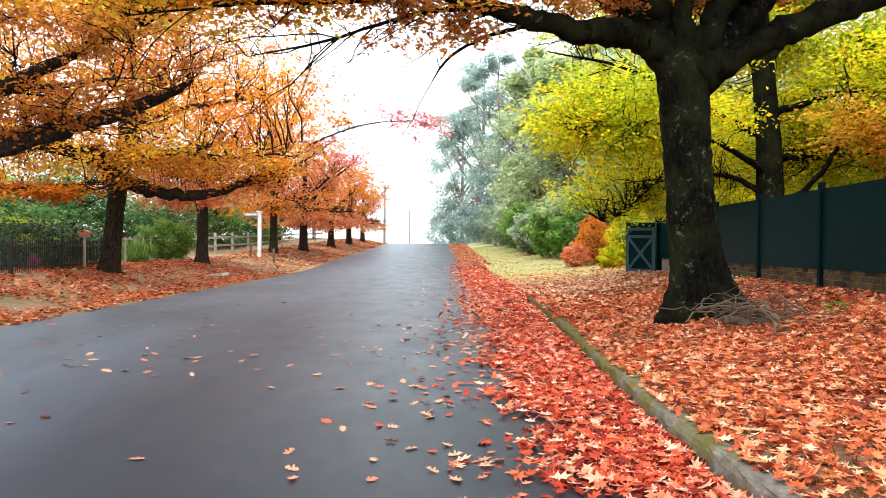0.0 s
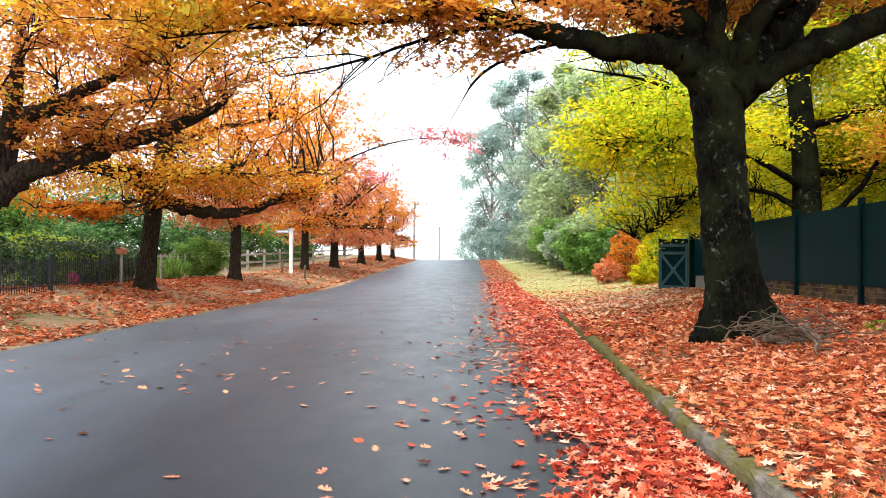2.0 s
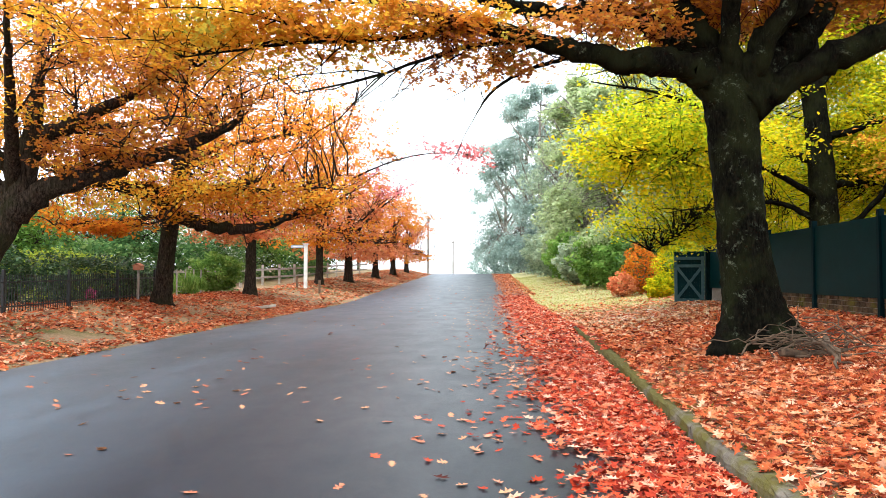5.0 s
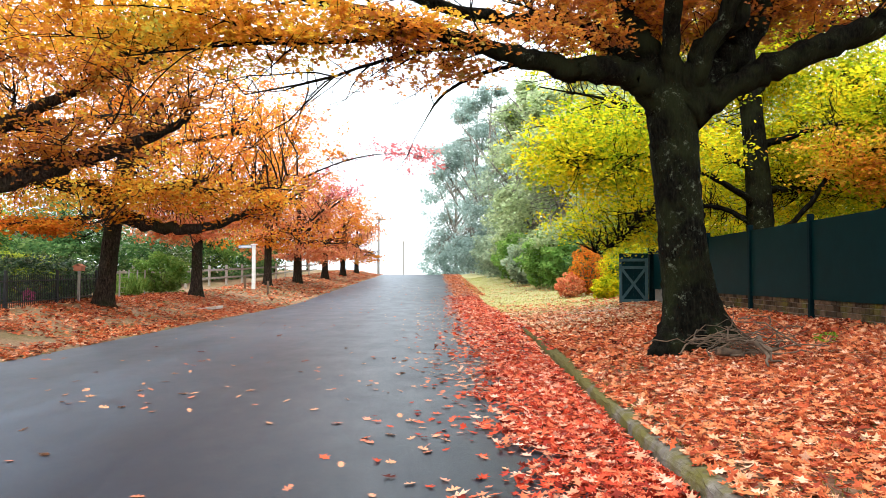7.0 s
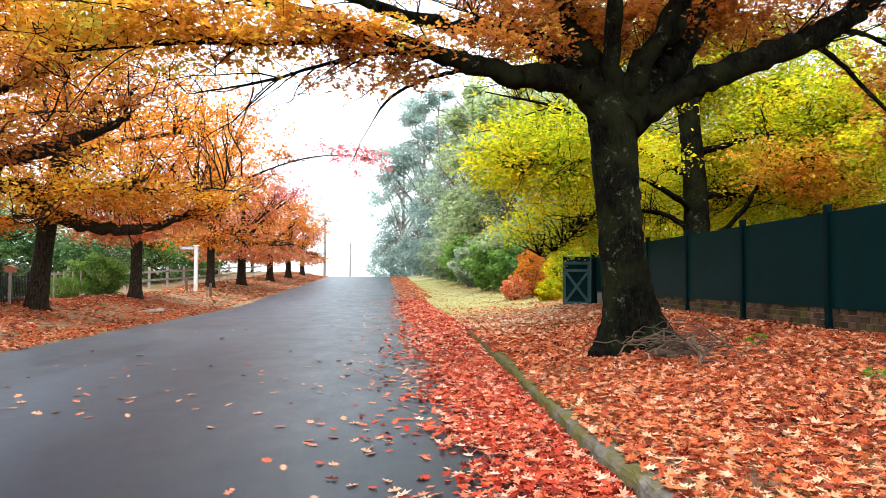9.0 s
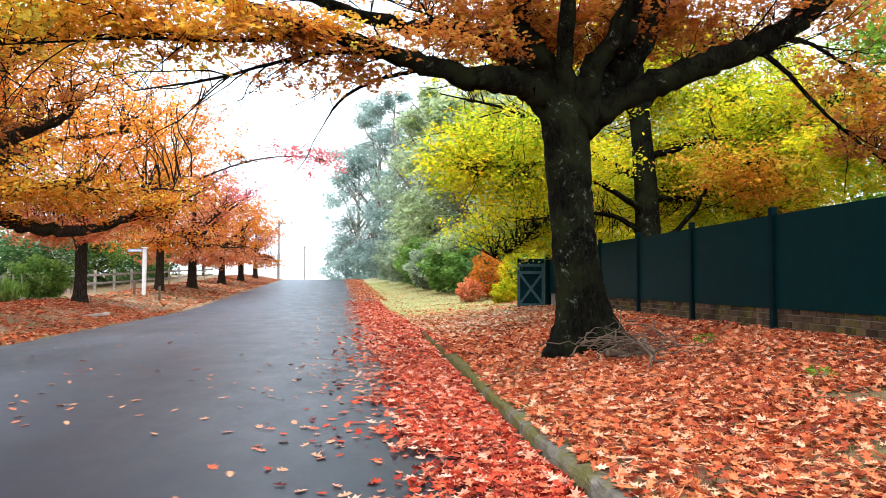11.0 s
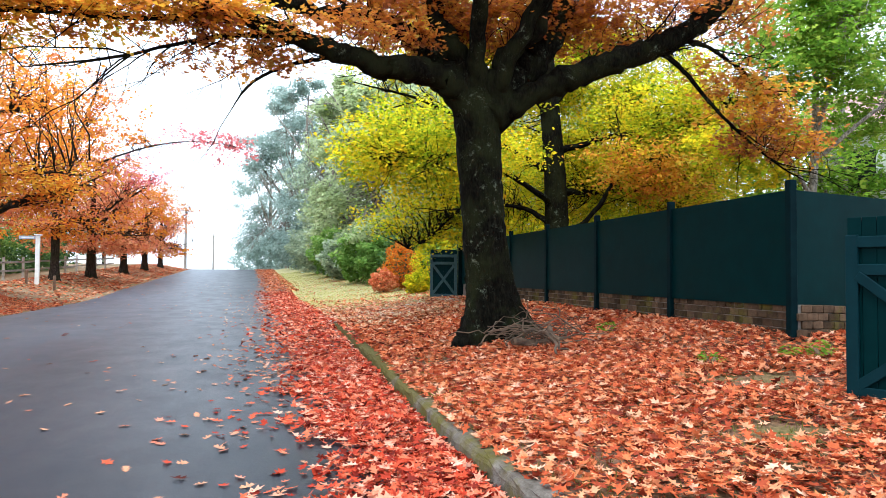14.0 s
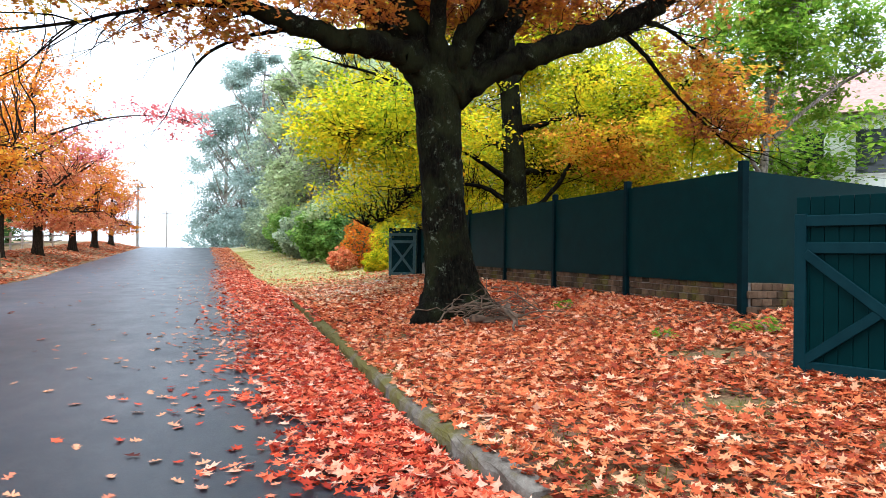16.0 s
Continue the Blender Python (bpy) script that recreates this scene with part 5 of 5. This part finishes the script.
for k, (x, y, h, w) in enumerate([(-21.5, 24, 3.0, 2.2), (-20, 29, 4.2, 2.8), (-19, 36, 5.2, 3.4), (-18.5, 44, 5.6, 3.2), (-17.5, 52, 6.0, 3.2), (-17, 62, 6.4, 3.2), (-17, 74, 7.0, 3.4), (-16, 88, 7.0, 3.6), (-24, 34, 6.0, 3.6), (-25, 46, 9.5, 4.5), (-17.2, 16.4, 2.6, 1.5), (-25, 21, 3.4, 2.8)]):
    mat = (SHRUB_GREEN, SHRUB_GREEN, HEDGE_GREEN, GUM_HAZE_GREEN)[k % 4]
    z = float(land(x, y))
    tree("garden_tree", "dark green garden tree behind the front fences", stem(x, y, [(0, 0, 0, 0.2), (0, 0, h * 0.4, 0.15), (0, 0, h, 0.03)]),
         [[(x, y, z + h * 0.3, 0.08), (x + 1.2, y - 0.6, z + h * 0.5, 0.04), (x + w * 0.7, y - 1, z + h * 0.6, 0.01)], [(x, y, z + h * 0.35, 0.08), (x - 1.2, y - 0.6, z + h * 0.5, 0.04), (x - w * 0.7, y - 1, z + h * 0.65, 0.01)]],
         [((x, y, z + h * 0.5), (w, w * 0.8, h * 0.48), 150, 60, 0.5, mat, 0.4)], BARK_LEFT, LEAF_FAR, 0.19, 90 + k, group="garden trees", sides=7)


# ---- houses glimpsed through the trees ----
def house(at, rz, w, d, h, label, roof_mat, wall_mat, windows):
    top = thing("house", at, label, "house", "houses", rz=rz)
    bm = bmesh.new()
    box(bm, (w, d, h + 0.6), (0, 0, h / 2 - 0.3))
    part("wall", bm, wall_mat, top)
    bm = bmesh.new()
    e, o = 0.5, 0.16
    pts = [(-w / 2 - e, -d / 2 - e, h - 0.1), (w / 2 + e, -d / 2 - e, h - 0.1), (w / 2 + e, d / 2 + e, h - 0.1), (-w / 2 - e, d / 2 + e, h - 0.1), (-w / 2 - e, 0, h + d * 0.32), (w / 2 + e, 0, h + d * 0.32)]
    lo = [bm.verts.new(p) for p in pts]
    for f in ((0, 1, 5, 4), (2, 3, 4, 5), (0, 4, 3), (1, 2, 5), (3, 2, 1, 0)):
        bm.faces.new([lo[k] for k in f])
    part("roof", bm, roof_mat, top)
    for x, z, ww, hh in windows:
        bm = bmesh.new()
        box(bm, (ww + 0.14, 0.06, hh + 0.14), (x, -d / 2 - 0.03, z), bevel=0.008)
        win = part("window", bm, WHITE_PAINT, top)
        bm = bmesh.new()
        box(bm, (ww, 0.02, hh), (x, -d / 2 - 0.068, z))
        part("pane", bm, GLASS, win, "dark window pane")
    return top


GLASS = plain_material("dark_window_glass", (0.02, 0.025, 0.03), (0.03, 0.035, 0.04), 2, 0.08, 0, 0)
ROOF_RED = plain_material("faded_red_roof", (0.30, 0.16, 0.13), (0.44, 0.27, 0.23), 5, 0.8)
ROOF_GREY = plain_material("grey_metal_roof", (0.30, 0.31, 0.32), (0.45, 0.46, 0.47), 5, 0.5)
house((27.5, 22.5, float(land(27.5, 22.5))), -48, 9.0, 7.0, 6.6, "white two-storey house behind the fence and trees", ROOF_RED, WHITE_PAINT, [(-2.8, 5.0, 1.1, 1.7), (-0.6, 5.0, 1.1, 1.7), (1.8, 5.0, 1.1, 1.7), (-2.8, 2.0, 1.1, 1.7), (1.8, 2.0, 1.1, 1.7)])
house((-27.0, 38.0, float(land(-27, 38))), 62, 11.0, 7.0, 3.2, "pale low house behind the garden trees", ROOF_GREY, WHITE_PAINT, [(-3, 1.7, 1.2, 1.3), (0, 1.7, 1.2, 1.3), (3, 1.7, 1.2, 1.3)])

# poles near the crest
for x, y, h in ((-8.0, 97.0, 8.0), (-6.6, 140.0, 9.0)):
    pole = thing("power_pole", on(x, y), "pale timber power pole near the crest", "power pole", "power poles")
    bm = bmesh.new()
    bmesh.ops.create_cone(bm, segments=12, radius1=0.2, radius2=0.13, depth=h + 0.4, matrix=Matrix.Translation((0, 0, h / 2 - 0.2)))
    part("shaft", bm, GREY_WOOD, pole, smooth=True)
    bm = bmesh.new()
    box(bm, (2.0, 0.1, 0.12), (0, -0.18, h - 0.5), bevel=0.01)
    part("crossarm", bm, GREY_WOOD, pole)

# ---- shrubs past the far gate ----
bush("azalea_bush", "coral red azalea bush on the grass verge", on(6.75, 36.0), (0.75, 0.8, 0.62), AZALEA, 3000, 0.12, 111)
bush("azalea_bush", "tall orange and pink bush behind the azalea", on(7.75, 36.4), (0.95, 0.9, 1.3), OAK_ORANGE, 3000, 0.13, 112)
bush("yellow_bush", "yellow and green bush beside the far gate", on(7.35, 31.0), (0.6, 0.6, 0.5), YELLOW_GREEN, 2600, 0.12, 113)
bush("yellow_bush", "tall yellow-leaved bush behind the far gate", on(8.2, 31.5), (1.0, 0.9, 1.5), YELLOW_GREEN, 2600, 0.13, 118)
# the gum and pine coloured shrubs carry the same painted haze
for k, (x, y, rx_, rz_, mat) in enumerate([(7.9, 43.0, 1.5, 1.5, SHRUB_GREEN), (9.0, 39.0, 1.7, 1.7, HEDGE_GREEN), (7.2, 46, 1.8, 1.8, SHRUB_GREEN), (6.8, 52, 1.9, 1.7, GUM_HAZE_GREEN), (6.8, 59, 2.1, 2.0, SHRUB_GREEN), (6.6, 68, 2.3, 2.3, GUM_HAZE_GREEN), (6.4, 78, 2.6, 2.6, GUM_HAZE_GREEN),
                                          (6.0, 90, 3.0, 2.8, PINE_HAZE_GREEN), (5.8, 104, 3.2, 3.0, PINE_HAZE_GREEN), (12, 42, 2.4, 2.4, SHRUB_GREEN), (11, 38, 2.0, 2.2, SHRUB_GREEN), (12, 50, 3.0, 3.2, SHRUB_GREEN), (11, 34, 1.8, 2.2, SHRUB_GREEN), (12, 58, 3, 3.4, SHRUB_GREEN), (12, 70, 3, 3.4, SHRUB_GREEN), (4.0, 125, 4, 4, PINE_HAZE_GREEN), (1.5, 150, 5, 5, PINE_HAZE_GREEN)]):
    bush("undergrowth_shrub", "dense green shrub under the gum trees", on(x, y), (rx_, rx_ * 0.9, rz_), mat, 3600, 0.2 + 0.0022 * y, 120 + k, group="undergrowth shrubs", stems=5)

for k, (x, y, s) in enumerate(((5.4, 7.2, 0.16), (6.35, 7.0, 0.14), (6.6, 6.75, 0.2), (5.75, 10.4, 0.16)  )):
    bush("green_weed", "small green weed among the fallen leaves", on(x, y), (s, s, s * 0.55), FRESH_GREEN, 46, 0.085, 150 + k, "weed", leaf=LEAF_MID, stems=3, group="weeds", flat=0.5)

# ---- dead branches heaped at the foot of the oak ----
heap = thing("branch_heap", on(4.4, 10.05), "heap of bare dead branches at the oak's foot", "branches")
hr = np.random.default_rng(17)


def stick(a, b, radius, name="branch", bend=0.12, parent=None):
    a, b = np.array(a), np.array(b)
    s = np.linspace(0, 1, 7)[:, None]
    length = np.linalg.norm(b - a)
    p = a + (b - a) * s + hr.normal(0, bend * length * 0.25, (7, 3)) * np.sin(s * np.pi) + np.array([0, 0, hr.uniform(-0.1, 0.25) * length]) * s * (1 - s) * 2
    v, t = tube(np.column_stack([p, np.linspace(radius, radius * 0.35, 7)]), 6, 0.04, hr)
    part(name, mesh_tris(name, v, t, DEADWOOD, True), DEADWOOD, parent or heap)


for k in range(60):
    a = hr.uniform(0, 2 * math.pi)
    c = hr.normal(0, 0.22, 2)
    l = hr.uniform(0.45, 1.15)
    up = hr.uniform(-0.02, 0.34)
    p0 = (c[0] * 1.25 - math.cos(a) * l * 0.5, c[1] - math.sin(a) * l * 0.4, max(0.02, hr.uniform(0.0, 0.25)))
    p1 = (c[0] * 1.25 + math.cos(a) * l * 0.5, c[1] + math.sin(a) * l * 0.4, p0[2] + up * (1 if k % 3 else 1.6))
    stick(p0, p1, hr.uniform(0.006, 0.016))
for p0, p1, q in (((-0.45, -0.1, 0.1), (0.45, -0.2, 0.14), 0.065), ((0.1, -0.2, 0.3), (-0.25, -1.25, 0.02), 0.04), ((-0.1, -0.3, 0.25), (0.05, -1.15, 0.02), 0.03), ((-0.3, -0.2, 0.05), (1.2, -0.35, 0.2), 0.018), ((-0.3, -0.1, 0.2), (-0.12, 0.1, 0.75), 0.014),
                  ((0.1, -0.5, 0.1), (1.0, -0.7, 0.18), 0.016), ((-0.1, 0.0, 0.55), (0.3, -0.1, 0.6), 0.012), ((0.3, -0.1, 0.6), (0.36, -0.25, 0.1), 0.012)):
    stick(p0, p1, q, bend=0.2)

# ---- grass ----
def grass(n, xr, yr, keep, size, label, seed, mat=GRASS):
    r = np.random.default_rng(seed)
    y = r.uniform(*yr, n)
    x = kerb_x(y) + r.uniform(*xr, n)
    ok = r.uniform(0, 1, n) < keep(x, y)
    x, y = x[ok], y[ok]
    v, t = strew(BLADE, np.column_stack([x, y, land(x, y)]), turns(len(x), 0.45, r), size * r.uniform(0.5, 1.3, len(x)))
    tagged(part("grass", mesh_tris("grass", v, t, mat), mat), label, "grass", kind="stuff")


grass(16000, (0.17, 5.5), (1.5, 12), lambda x, y: np.clip(1.2 - 2.2 * patchy(x, y) + bare(x, y), 0, 1) * smooth(5.0, 0.5, x - kerb_x(y)), 0.06, "thin grass between the leaves on the bank", 81, MOSSY_GRASS)
grass(56000, (0.1, 9), (22, 80), lambda x, y: 0.3 + 0.7 * smooth(23, 32, y), 0.085, "yellowish mown grass on the verge past the driveway", 82)

grass(5200, (0.17, 0.5), (3.3, 9.5), lambda x, y: np.clip(1.5 * patchy(x * 2.0, y * 1.3) - 0.45, 0, 1), 0.05, "olive grass tufts along the back of the kerb", 83, MOSSY_GRASS)

# ---- leaves lying singly on the asphalt ----
lr = np.random.default_rng(23)
leaf_meshes = []
for k in range(6):
    v, t = star_leaf(3, 0.3 + 0.08 * k, 0.25 + 0.12 * (k % 3))
    v = v * 0.105
    leaf_meshes.append(mesh_tris("fallen_leaf", v, t, LONE_LEAF if k % 3 else ROAD_LEAF))
spots = [(-1.02, 7.1), (-5.0, 9.1), (-0.13, 6.06), (-3.4, 5.6), (-0.45, 4.75), (0.1, 4.9), (-1.05, 4.9), (-0.05, 4.55)]
while len(spots) < 150:
    y = 3.4 + 9.5 * lr.uniform() ** 0.8
    kind = lr.uniform()
    if kind < 0.55:
        x = float(kerb_x(y)) - 1.1 - abs(lr.normal(0, 0.75))
    elif kind < 0.75:
        x, y = lr.normal(-3.9, 0.9), lr.normal(8.6, 0.8)
    else:
        x = lr.uniform(-7.3, 0.2)
    spots.append((x, y))
for k, (x, y) in enumerate(spots):
    ob = new("fallen_leaf", leaf_meshes[k % 6])
    z = 0.02 - 0.03 * (abs(x + 2.9) / 4.7) ** 2
    s = lr.uniform(0.75, 1.2)
    ob.matrix_world = pose(x, y, z + 0.006, lr.normal(0, 10), lr.normal(0, 10), lr.uniform(0, 360)) @ Matrix.Diagonal((s, s, s, 1))
    tagged(ob, "single curled oak leaf on the asphalt", "leaf", "loose leaves on the road")
